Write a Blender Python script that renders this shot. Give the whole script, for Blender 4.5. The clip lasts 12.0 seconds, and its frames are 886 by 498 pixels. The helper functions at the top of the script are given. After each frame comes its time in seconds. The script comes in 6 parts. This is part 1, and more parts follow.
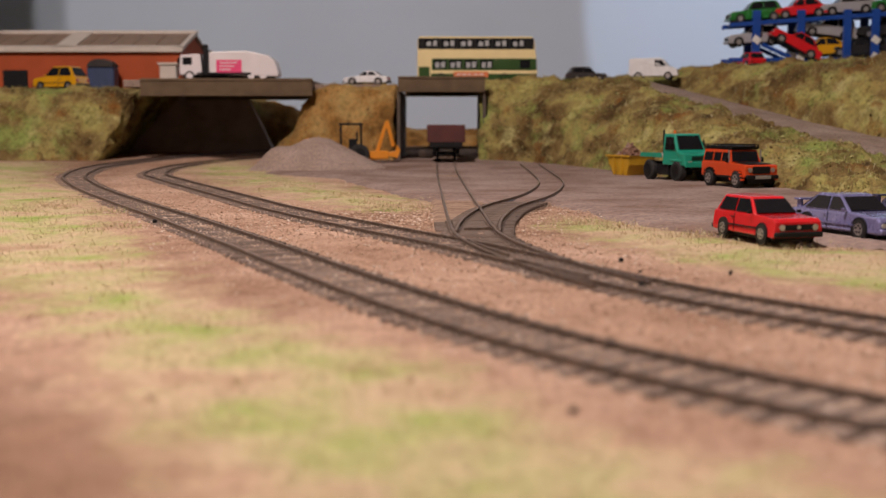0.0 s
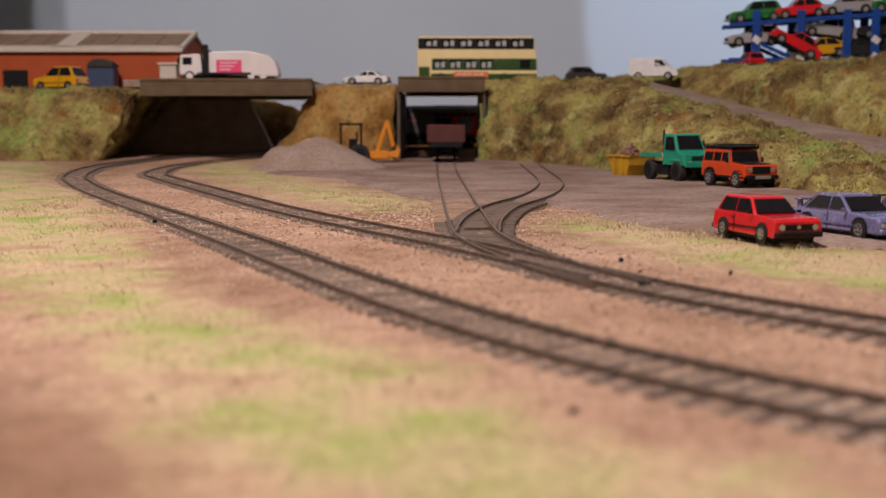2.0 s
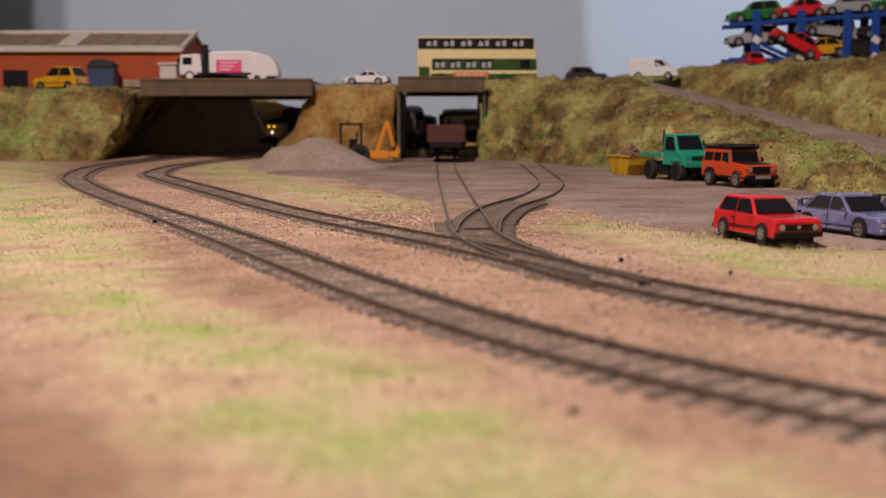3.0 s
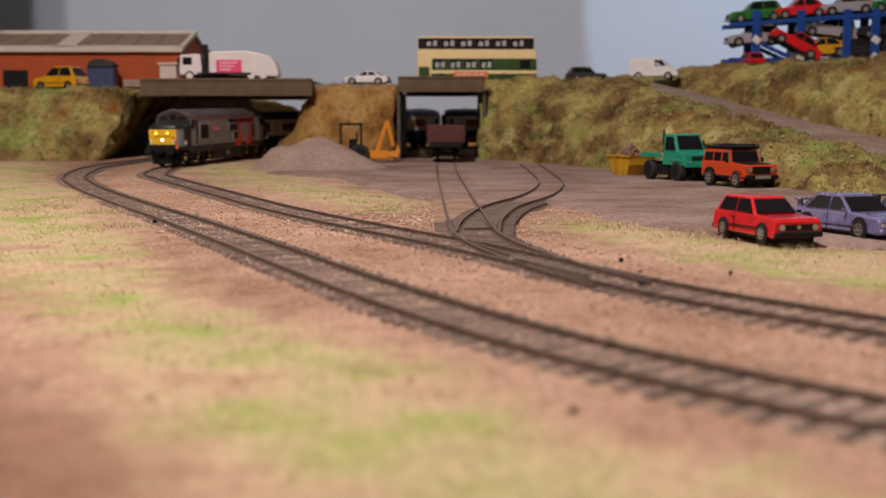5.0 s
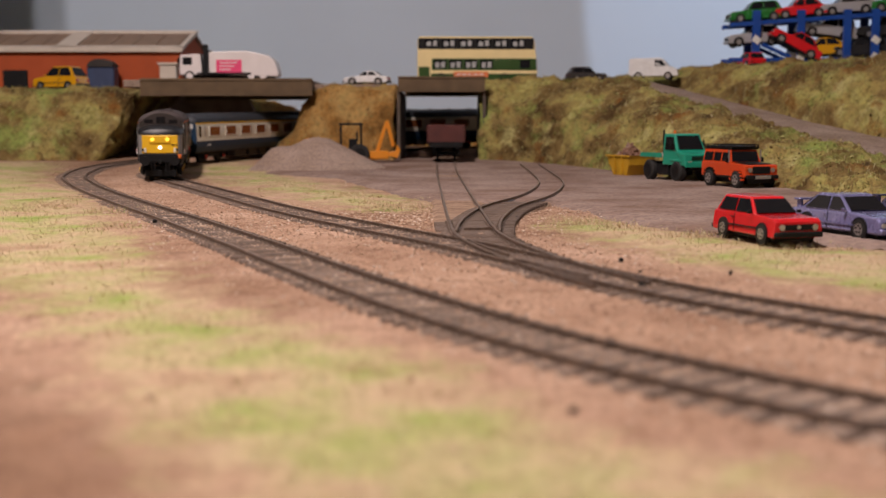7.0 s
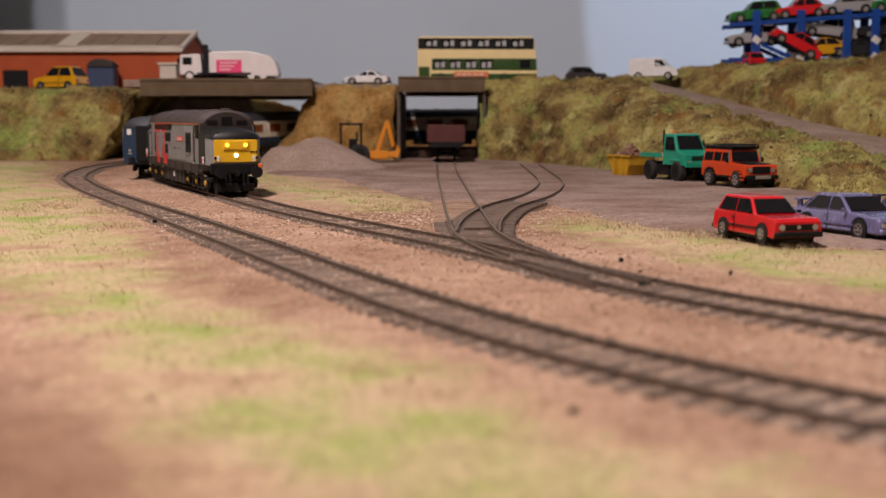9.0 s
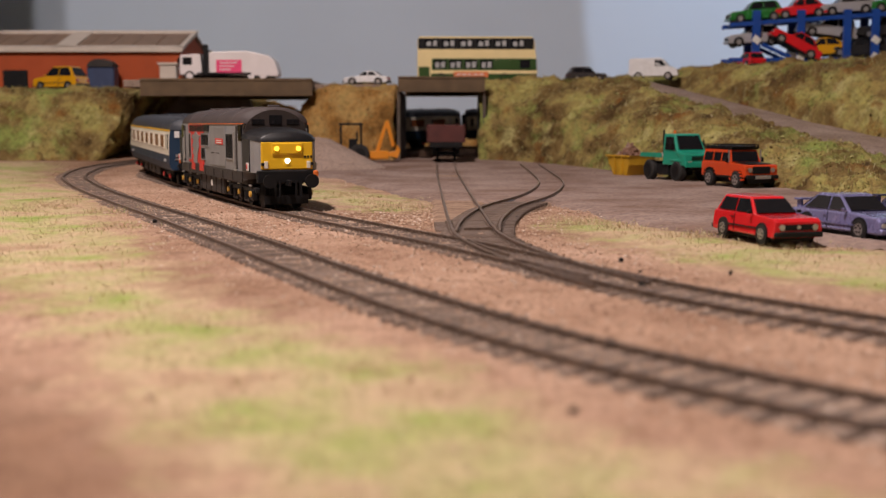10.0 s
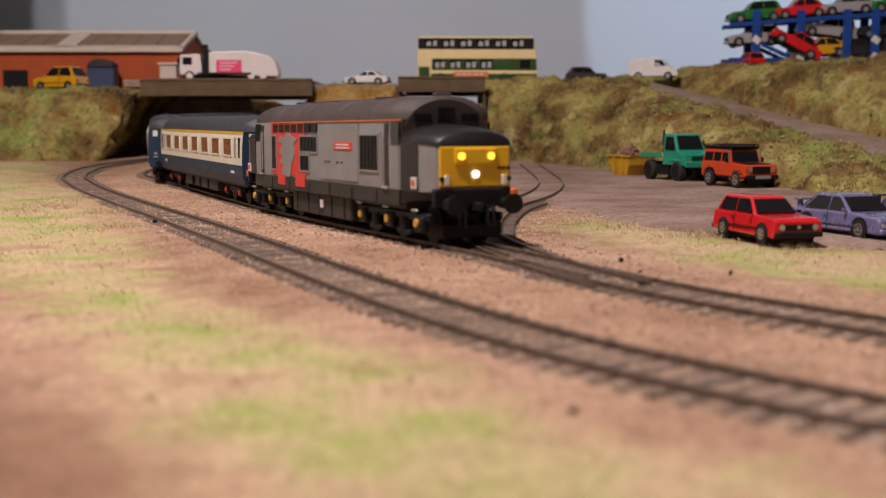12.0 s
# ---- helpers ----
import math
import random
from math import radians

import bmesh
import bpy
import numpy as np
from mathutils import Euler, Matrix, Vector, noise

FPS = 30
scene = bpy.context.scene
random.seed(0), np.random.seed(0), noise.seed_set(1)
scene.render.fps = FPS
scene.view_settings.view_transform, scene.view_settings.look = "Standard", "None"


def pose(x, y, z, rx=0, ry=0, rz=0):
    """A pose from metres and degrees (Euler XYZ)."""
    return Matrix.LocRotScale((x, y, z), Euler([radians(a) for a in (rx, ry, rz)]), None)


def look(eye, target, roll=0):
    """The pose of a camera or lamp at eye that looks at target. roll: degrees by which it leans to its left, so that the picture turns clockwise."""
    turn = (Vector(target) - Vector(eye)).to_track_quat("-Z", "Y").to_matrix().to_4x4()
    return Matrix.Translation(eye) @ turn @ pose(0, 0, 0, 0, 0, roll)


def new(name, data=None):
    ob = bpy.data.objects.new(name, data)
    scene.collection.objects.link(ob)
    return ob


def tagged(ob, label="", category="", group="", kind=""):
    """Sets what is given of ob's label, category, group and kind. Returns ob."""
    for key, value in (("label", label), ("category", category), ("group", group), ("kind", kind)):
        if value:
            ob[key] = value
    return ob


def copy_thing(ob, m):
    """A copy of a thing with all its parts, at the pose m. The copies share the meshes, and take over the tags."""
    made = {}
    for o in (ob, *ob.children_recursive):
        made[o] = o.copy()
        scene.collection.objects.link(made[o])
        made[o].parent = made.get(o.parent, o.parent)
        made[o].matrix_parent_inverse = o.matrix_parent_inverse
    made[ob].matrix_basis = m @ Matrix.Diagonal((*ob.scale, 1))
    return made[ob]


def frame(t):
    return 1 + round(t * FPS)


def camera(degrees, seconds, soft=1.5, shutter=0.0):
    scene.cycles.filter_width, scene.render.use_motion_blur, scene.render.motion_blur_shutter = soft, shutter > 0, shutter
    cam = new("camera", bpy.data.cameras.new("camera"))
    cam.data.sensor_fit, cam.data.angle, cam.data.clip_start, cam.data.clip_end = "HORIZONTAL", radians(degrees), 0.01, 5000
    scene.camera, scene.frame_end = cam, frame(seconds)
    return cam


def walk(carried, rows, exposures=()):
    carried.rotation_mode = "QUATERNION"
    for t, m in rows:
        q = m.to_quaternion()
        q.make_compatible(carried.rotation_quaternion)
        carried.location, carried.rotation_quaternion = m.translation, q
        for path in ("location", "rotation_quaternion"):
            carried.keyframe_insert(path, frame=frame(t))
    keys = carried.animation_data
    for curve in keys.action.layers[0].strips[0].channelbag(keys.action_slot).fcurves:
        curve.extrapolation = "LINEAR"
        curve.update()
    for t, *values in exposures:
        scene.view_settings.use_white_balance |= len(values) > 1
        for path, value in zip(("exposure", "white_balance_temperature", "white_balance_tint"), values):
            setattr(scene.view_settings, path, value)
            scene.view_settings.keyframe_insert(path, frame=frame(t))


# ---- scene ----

# A model railway yard at 1:76. The camera stands still, close to the baseboard.
cam = camera(40.94, 12.0, soft=1.25, shutter=0.3)
EYE = (0.0, 0.0, 0.0465)
cam.data.dof.use_dof = True
cam.data.dof.focus_distance = 0.61
cam.data.dof.aperture_fstop = 17.5
STILL = pose(*EYE, 90 - 6.116, 0, 0)
walk(cam, [(0.0, STILL), (12.0, STILL)], exposures=[(0.0, 0.0), (12.0, 0.0)])

# ---- light: a room at night with warm ceiling lamps ----
world = bpy.data.worlds.new("room_world")
scene.world = world
world.use_nodes = True
world.node_tree.nodes["Background"].inputs[0].default_value = (0.75, 0.82, 1.0, 1)
world.node_tree.nodes["Background"].inputs[1].default_value = 0.12


def area_lamp(name, eye, target, size, power, colour):
    d = bpy.data.lights.new(name, "AREA")
    d.shape, d.size, d.energy, d.color = "DISK", size, power, colour
    ob = new(name, d)
    ob.matrix_world = look(eye, target)
    return ob


for lamp_x in (-0.36, -0.309):
    area_lamp("ceiling_lamp", (lamp_x, 0.07, 1.13), (lamp_x - 0.02, 0.70, 0.0), 0.022, 10.7, (1.0, 0.84, 0.80))
# Unseen spot added; its cone edge bounds the brighter right side of the backdrop.
spot = bpy.data.lights.new("wall_lamp", "SPOT")
spot.energy, spot.color, spot.spot_size, spot.spot_blend, spot.shadow_soft_size = 19.0, (0.70, 0.80, 1.0), radians(56.8), 0.012, 0.008
new("wall_lamp", spot).matrix_world = look((1.0, 1.36, 0.75), (0.785, 2.02, 0.45))


# ---- materials ----
def nodes(name, rough=0.6, metal=0.0):
    m = bpy.data.materials.new(name)
    m.use_nodes = True
    t = m.node_tree
    b = t.nodes["Principled BSDF"]
    b.inputs["Roughness"].default_value = rough
    b.inputs["Metallic"].default_value = metal
    return m, t, b


def coords(t):
    return t.nodes.new("ShaderNodeTexCoord").outputs["Object"]


def noise_node(t, vec, scale, detail=4.0, rough=0.55):
    n = t.nodes.new("ShaderNodeTexNoise")
    n.inputs["Scale"].default_value = scale
    n.inputs["Detail"].default_value = detail
    n.inputs["Roughness"].default_value = rough
    t.links.new(vec, n.inputs["Vector"])
    return n.outputs["Fac"]


def ramp(t, fac, stops):
    r = t.nodes.new("ShaderNodeValToRGB")
    e = r.color_ramp.elements
    while len(e) < len(stops):
        e.new(0.5)
    for k, (p, c) in zip(e, stops):
        k.position, k.color = p, (*c, 1)
    t.links.new(fac, r.inputs[0])
    return r.outputs[0]


def mix(t, fac, a, b, kind="MIX"):
    n = t.nodes.new("ShaderNodeMix")
    n.data_type, n.blend_type = "RGBA", kind
    if isinstance(fac, (int, float)):
        n.inputs[0].default_value = fac
    else:
        t.links.new(fac, n.inputs[0])
    for k, v in ((6, a), (7, b)):
        if isinstance(v, tuple):
            n.inputs[k].default_value = (*v, 1)
        else:
            t.links.new(v, n.inputs[k])
    return n.outputs[2]


def bump(t, b, fac, strength, dist):
    n = t.nodes.new("ShaderNodeBump")
    n.inputs["Strength"].default_value = strength
    n.inputs["Distance"].default_value = dist
    t.links.new(fac, n.inputs["Height"])
    t.links.new(n.outputs[0], b.inputs["Normal"])


def paint(name, colour, rough=0.35, metal=0.0, dirt=0.25, scale=180.0, coat=0.0):
    """Painted or moulded surface with faint stains and grain."""
    m, t, b = nodes(name, rough, metal)
    v = coords(t)
    dark = tuple(c * (1 - dirt) for c in colour)
    col = ramp(t, noise_node(t, v, scale), [(0.3, dark), (0.62, colour)])
    t.links.new(col, b.inputs["Base Color"])
    r = t.nodes.new("ShaderNodeMapRange")
    r.inputs[3].default_value, r.inputs[4].default_value = rough * 0.8, min(1, rough * 1.35)
    t.links.new(noise_node(t, v, scale * 4), r.inputs[0])
    t.links.new(r.outputs[0], b.inputs["Roughness"])
    b.inputs["Coat Weight"].default_value = coat
    bump(t, b, noise_node(t, v, scale * 6), 0.15, 0.0002)
    return m


def glow(name, colour, strength):
    m, t, b = nodes(name, 0.3)
    b.inputs["Base Color"].default_value = (*colour, 1)
    b.inputs["Emission Color"].default_value = (*colour, 1)
    b.inputs["Emission Strength"].default_value = strength
    return m


def mottled(name, stops, s1, s2, grain, depth, rough=0.95, patches=None):
    """Scatter material: two scales of patches and a coarse grain."""
    m, t, b = nodes(name, rough)
    b.inputs["Specular IOR Level"].default_value = 0.15
    v = coords(t)
    base = ramp(t, noise_node(t, v, s1, 5, 0.6), stops)
    for colour, scale, lo, hi in patches or ():
        m_ = ramp(t, noise_node(t, v, scale, 5, 0.65), [(lo, (0, 0, 0)), (hi, (1, 1, 1))])
        base = mix(t, m_, base, colour)
    fine = ramp(t, noise_node(t, v, s2, 3, 0.7), [(0.28, (0.45, 0.42, 0.38)), (0.5, (1, 1, 1)), (0.75, (1.35, 1.28, 1.15))])
    t.links.new(mix(t, 0.8, base, fine, "MULTIPLY"), b.inputs["Base Color"])
    bump(t, b, noise_node(t, v, grain, 3, 0.7), 0.8, depth)
    return m


def ground_material():
    """Tan scatter with turf patches along both sides of the line, worn by hand-laid flock."""
    m, t, b = nodes("ground_scatter", 0.95)
    b.inputs["Specular IOR Level"].default_value = 0.15
    v = coords(t)
    earth = ramp(t, noise_node(t, v, 14, 6, 0.6), [(0.30, (0.25, 0.145, 0.095)), (0.44, (0.41, 0.265, 0.185)), (0.56, (0.47, 0.315, 0.225)), (0.70, (0.57, 0.40, 0.30))])
    grain = ramp(t, noise_node(t, v, 620, 4, 0.85), [(0.32, (0.36, 0.33, 0.30)), (0.47, (0.88, 0.86, 0.84)), (0.55, (1.05, 1.04, 1.03)), (0.68, (1.65, 1.6, 1.55))])
    spots = ramp(t, noise_node(t, v, 150, 5, 0.75), [(0.36, (0.62, 0.56, 0.5)), (0.48, (1, 1, 1)), (0.60, (1.05, 1.04, 1.02)), (0.70, (0.5, 0.44, 0.4))])
    col = mix(t, 0.75, earth, grain, "MULTIPLY")
    col = mix(t, 0.8, col, spots, "MULTIPLY")
    so = t.nodes.new("ShaderNodeAttribute")
    so.attribute_name = "brown_ground"
    brown_ground = ramp(t, noise_node(t, v, 70, 5, 0.65), [(0.35, (0.16, 0.085, 0.05)), (0.65, (0.30, 0.175, 0.11))])
    col = mix(t, so.outputs["Fac"], col, mix(t, 0.7, brown_ground, grain, "MULTIPLY"))
    grass = ramp(t, noise_node(t, v, 22, 4, 0.6), [(0.32, (0.42, 0.29, 0.185)), (0.42, (0.55, 0.42, 0.27)), (0.50, (0.49, 0.43, 0.23)), (0.58, (0.39, 0.41, 0.155)), (0.66, (0.26, 0.36, 0.075))])
    grass = mix(t, 0.6, grass, grain, "MULTIPLY")
    at = t.nodes.new("ShaderNodeAttribute")
    at.attribute_name = "turf"
    edge = t.nodes.new("ShaderNodeMath")
    edge.operation = "MULTIPLY_ADD"
    t.links.new(noise_node(t, v, 60, 5, 0.7), edge.inputs[0])
    edge.inputs[1].default_value = 1.5
    edge.inputs[2].default_value = -0.75
    s = t.nodes.new("ShaderNodeMath")
    s.operation, s.use_clamp = "ADD", True
    t.links.new(edge.outputs[0], s.inputs[0])
    t.links.new(at.outputs["Fac"], s.inputs[1])
    f = ramp(t, s.outputs[0], [(0.25, (0, 0, 0)), (0.75, (1, 1, 1))])
    t.links.new(mix(t, f, col, grass), b.inputs["Base Color"])
    bump(t, b, noise_node(t, v, 700, 3, 0.75), 0.9, 0.0008)
    return m


M_GROUND = ground_material()
M_HARD = mottled("hardstanding_powder", [(0.32, (0.185, 0.115, 0.085)), (0.50, (0.275, 0.20, 0.17)), (0.72, (0.36, 0.28, 0.245))], 16, 330, 900, 0.0004)
M_BALLAST = mottled("ballast", [(0.3, (0.26, 0.19, 0.145)), (0.55, (0.35, 0.265, 0.21)), (0.75, (0.43, 0.335, 0.27))], 40, 1100, 1200, 0.0012)
M_TRODDEN = mottled("trodden_earth", [(0.3, (0.20, 0.125, 0.088)), (0.5, (0.33, 0.225, 0.16)), (0.7, (0.43, 0.305, 0.225))], 60, 500, 900, 0.0008)
M_PILE = mottled("sand_pile", [(0.3, (0.27, 0.20, 0.16)), (0.55, (0.33, 0.25, 0.21)), (0.75, (0.38, 0.30, 0.25))], 30, 500, 1000, 0.0006)
# Mottled browns and greens; the darkest browns also put crevice shade into the colour.
M_HILL = mottled("hillside_turf", [(0.33, (0.085, 0.052, 0.022)), (0.43, (0.18, 0.12, 0.045)), (0.49, (0.25, 0.18, 0.07)), (0.55, (0.36, 0.285, 0.10)), (0.61, (0.40, 0.36, 0.12)), (0.70, (0.50, 0.45, 0.19))], 21, 260, 700, 0.003,
                 patches=(((0.24, 0.11, 0.03), 27, 0.56, 0.68), ((0.52, 0.47, 0.20), 33, 0.57, 0.68), ((0.29, 0.35, 0.095), 18, 0.54, 0.66), ((0.075, 0.048, 0.02), 48, 0.60, 0.69)))
M_AUTUMN = mottled("russet_turf", [(0.30, (0.12, 0.065, 0.02)), (0.45, (0.36, 0.19, 0.055)), (0.58, (0.46, 0.30, 0.11)), (0.72, (0.36, 0.30, 0.10))], 24, 240, 700, 0.003)
M_ROAD = mottled("road_powder", [(0.3, (0.22, 0.16, 0.12)), (0.55, (0.30, 0.23, 0.19)), (0.75, (0.35, 0.28, 0.23))], 30, 420, 900, 0.0005)
M_RAIL = paint("rusty_rail", (0.21, 0.145, 0.105), 0.42, 0.35, 0.5, 300)
M_SLEEPER = paint("weathered_sleeper", (0.15, 0.108, 0.084), 0.85, 0, 0.45, 260)
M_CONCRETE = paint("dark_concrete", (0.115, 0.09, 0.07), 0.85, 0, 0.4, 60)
# Concrete lightened in colour to stand in for ambient light under the deck.
M_ABUT = paint("lightened_concrete", (0.40, 0.325, 0.275), 0.9, 0, 0.3, 50)
M_DECK = paint("bridge_timber", (0.13, 0.085, 0.045), 0.8, 0, 0.4, 60)
M_WALL = paint("backdrop_emulsion", (0.66, 0.80, 0.95), 0.9, 0, 0.04, 5)
M_WALL2 = paint("room_emulsion", (0.70, 0.69, 0.67), 0.9, 0, 0.05, 5)
M_BLACK = paint("black_plastic", (0.009, 0.009, 0.010), 0.5, 0, 0.3)
M_BLACK.node_tree.nodes["Principled BSDF"].inputs["Specular IOR Level"].default_value = 0.25
M_TYRE = paint("tyre_rubber", (0.018, 0.017, 0.016), 0.75, 0, 0.3)
M_CHROME = paint("silver_paint", (0.62, 0.61, 0.60), 0.28, 0.8, 0.2)
M_GLASSD = paint("dark_glazing", (0.010, 0.010, 0.012), 0.14, 0, 0.1)
M_GLASSD.node_tree.nodes["Principled BSDF"].inputs["Specular IOR Level"].default_value = 0.22

M_GREY = paint("loco_grey", (0.255, 0.257, 0.265), 0.42, 0, 0.18, 60)
M_ROOF = paint("weathered_roof", (0.064, 0.049, 0.048), 0.6, 0, 0.3, 90)
M_CABF = paint("cab_front_brown", (0.035, 0.027, 0.025), 0.45, 0, 0.3, 90)
M_SKIRT = paint("grimy_skirt", (0.034, 0.027, 0.024), 0.62, 0, 0.4, 120)
M_LYELLOW = paint("warning_yellow", (0.78, 0.46, 0.015), 0.38, 0, 0.06, 90)
M_LRED = paint("livery_red", (0.66, 0.03, 0.025), 0.4, 0, 0.1, 90)
M_ORANGE = paint("orange_line", (0.70, 0.16, 0.03), 0.45, 0, 0.1)
M_NAVY = paint("nose_black", (0.009, 0.009, 0.011), 0.42, 0, 0.2)
M_CREAM = paint("coach_cream", (0.74, 0.70, 0.60), 0.42, 0, 0.08, 60)
M_BLUE = paint("coach_blue", (0.010, 0.034, 0.075), 0.5, 0, 0.2, 60)
M_CROOF = paint("coach_roof", (0.036, 0.041, 0.052), 0.55, 0, 0.25, 80)
M_BROWNWIN = paint("tinted_window", (0.24, 0.075, 0.025), 0.25, 0, 0.2)
M_WHITE = paint("white_mark", (0.75, 0.74, 0.72), 0.5, 0, 0.1)
M_AXLE = paint("axlebox_yellow", (0.62, 0.36, 0.05), 0.5, 0, 0.2)
M_LAMP = glow("marker_lamp", (1.0, 0.66, 0.06), 1.8)
M_HEAD = glow("headlight", (0.78, 0.88, 1.0), 2.6)


# ---- mesh helpers ----
def link(name, bm, material, parent=None, label="", smooth=False):
    me = bpy.data.meshes.new(name)
    bmesh.ops.recalc_face_normals(bm, faces=bm.faces)
    bm.to_mesh(me)
    bm.free()
    me.materials.append(material)
    if smooth:
        for p in me.polygons:
            p.use_smooth = True
    ob = new(name, me)
    if parent:
        ob.parent = parent
    if label:
        ob["label"] = label
    return ob


def part(name, bm, material, parent, label="", smooth=False):
    return link(name, bm, material, parent, label, smooth)


def thing(name, label, category, group="", kind=""):
    return tagged(new(name), label, category, group, kind)


def box(bm, c, s, bevel=0.0, m=None, seg=1):
    r = bmesh.ops.create_cube(bm, size=1.0)["verts"]
    bmesh.ops.scale(bm, vec=s, verts=r)
    bmesh.ops.translate(bm, vec=c, verts=r)
    if m is not None:
        bmesh.ops.transform(bm, matrix=m, verts=r)
    if bevel:
        es = list({e for v in r for e in v.link_edges})
        bmesh.ops.bevel(bm, geom=es, offset=bevel, segments=seg, affect="EDGES", profile=0.5)
    return bm


def boxes(*items, bevel=0.0):
    bm = bmesh.new()
    for c, s in items:
        box(bm, c, s, bevel)
    return bm


def cyl(bm, c, r, length, axis="y", seg=20, r2=None):
    rot = {"x": Matrix.Rotation(math.pi / 2, 4, "Y"), "y": Matrix.Rotation(math.pi / 2, 4, "X"), "z": Matrix.Identity(4)}[axis]
    bmesh.ops.create_cone(bm, cap_ends=True, segments=seg, radius1=r, radius2=r if r2 is None else r2, depth=length, matrix=Matrix.Translation(c) @ rot)
    return bm


def prism(bm, outline, y0, y1, inset=None, bevel=0.0, seg=2):
    """A side outline of (x, z) points drawn out from y0 to y1; inset(z) pulls the sides in at that height."""
    k = inset or (lambda z: 0.0)
    a = [bm.verts.new((x, y0 + k(z), z)) for x, z in outline]
    b = [bm.verts.new((x, y1 - k(z), z)) for x, z in outline]
    n = len(a)
    fs = [bm.faces.new(a), bm.faces.new(b[::-1])]
    for i in range(n):
        fs.append(bm.faces.new((a[i], b[i], b[(i + 1) % n], a[(i + 1) % n])))
    if bevel:
        bmesh.ops.recalc_face_normals(bm, faces=fs)
        es = list({e for f in fs for e in f.edges})
        bmesh.ops.bevel(bm, geom=es, offset=bevel, segments=seg, affect="EDGES", profile=0.5, clamp_overlap=True)
    return bm


def spline(points, step):
    """Points evenly spaced on a smooth curve through the given ones."""
    P = [Vector(p) for p in points]
    out = []
    for i in range(len(P) - 1):
        p0, p1, p2, p3 = P[max(i - 1, 0)], P[i], P[i + 1], P[min(i + 2, len(P) - 1)]
        for k in range(24):
            t = k / 24
            out.append(0.5 * (2 * p1 + (p2 - p0) * t + (2 * p0 - 5 * p1 + 4 * p2 - p3) * t * t + (3 * p1 - p0 - 3 * p2 + p3) * t ** 3))
    out.append(P[-1])
    for _ in range(6):
        out = [out[0]] + [(a + 2 * b + c) / 4 for a, b, c in zip(out, out[1:], out[2:])] + [out[-1]]
    res, want, run = [out[0]], step, 0.0
    for a, b in zip(out, out[1:]):
        d = (b - a).length
        while d > 0 and run + d >= want:
            res.append(a.lerp(b, (want - run) / d))
            want += step
        run += d
    return res


def rise(y):
    """The baseboard climbs a little towards the back."""
    k = [(-9, 0), (0.98, 0), (1.2, 0.004), (1.35, 0.006), (1.5, 0.011), (9, 0.011)]
    for (a, p), (b, q) in zip(k, k[1:]):
        if a <= y <= b:
            return p + (q - p) * (y - a) / (b - a)
    return 0.0


def level(y):
    """The running lines dip a little in the middle of the board and climb behind."""
    k = [(-9, 0), (0.42, 0), (0.55, -0.0010), (0.64, -0.0018), (0.76, -0.0021), (0.90, -0.0015), (0.98, -0.0006), (1.08, 0.0012), (1.2, 0.0032), (1.35, 0.006), (1.5, 0.011), (9, 0.011)]
    for (a, p), (b, q) in zip(k, k[1:]):
        if a <= y <= b:
            return p + (q - p) * (y - a) / (b - a)
    return 0.0


# ---- the ground ----
LINE_BACK = [(1.75, 1.44), (1.2, 1.49), (0.7, 1.51), (0.3, 1.51), (0.08, 1.505), (-0.04, 1.48), (-0.115, 1.435), (-0.172, 1.37), (-0.212, 1.285), (-0.236, 1.2), (-0.25, 1.11), (-0.249, 1.04), (-0.2385, 0.985), (-0.2147, 0.93), (-0.1936, 0.88), (-0.1718, 0.83), (-0.1421, 0.76), (-0.118, 0.7),
             (-0.0942, 0.64), (-0.0717, 0.585), (-0.0498, 0.535), (-0.0287, 0.49), (-0.0093, 0.45), (0.0088, 0.412), (0.0242, 0.378), (0.0373, 0.348), (0.0498, 0.32), (0.0627, 0.295), (0.0732, 0.278), (0.0829, 0.264), (0.093, 0.25), (0.125, 0.21), (0.2, 0.13)]
LINE_FRONT = [(1.75, 1.5), (0.7, 1.57), (0.2, 1.57), (-0.03, 1.55), (-0.14, 1.5), (-0.23, 1.42), (-0.288, 1.32), (-0.317, 1.2), (-0.322, 1.1), (-0.31, 1.01), (-0.295, 0.95), (-0.2769, 0.9), (-0.2492, 0.83), (-0.2188, 0.76), (-0.1918, 0.7), (-0.1647, 0.64),
              (-0.1401, 0.585), (-0.1181, 0.535), (-0.0986, 0.49), (-0.0814, 0.45), (-0.065, 0.412), (-0.0503, 0.378), (-0.0371, 0.348), (-0.0245, 0.32), (-0.0129, 0.295), (-0.0016, 0.272), (0.0095, 0.251), (0.0205, 0.232), (0.0323, 0.214), (0.0443, 0.198), (0.0569, 0.183), (0.0687, 0.17), (0.11, 0.131)]
SIDING = [(0.003, 1.42), (0.003, 1.30), (0.003, 1.06), (0.0055, 0.86), (0.0085, 0.67), (0.0105, 0.557), (0.0118, 0.49), (0.0145, 0.445), (0.0215, 0.402), (0.0335, 0.354), (0.0485, 0.311)]
SPUR = [(0.083, 1.14), (0.083, 1.0), (0.080, 0.89), (0.072, 0.80), (0.055, 0.70), (0.031, 0.612), (0.020, 0.545), (0.0155, 0.50), (0.0135, 0.46)]

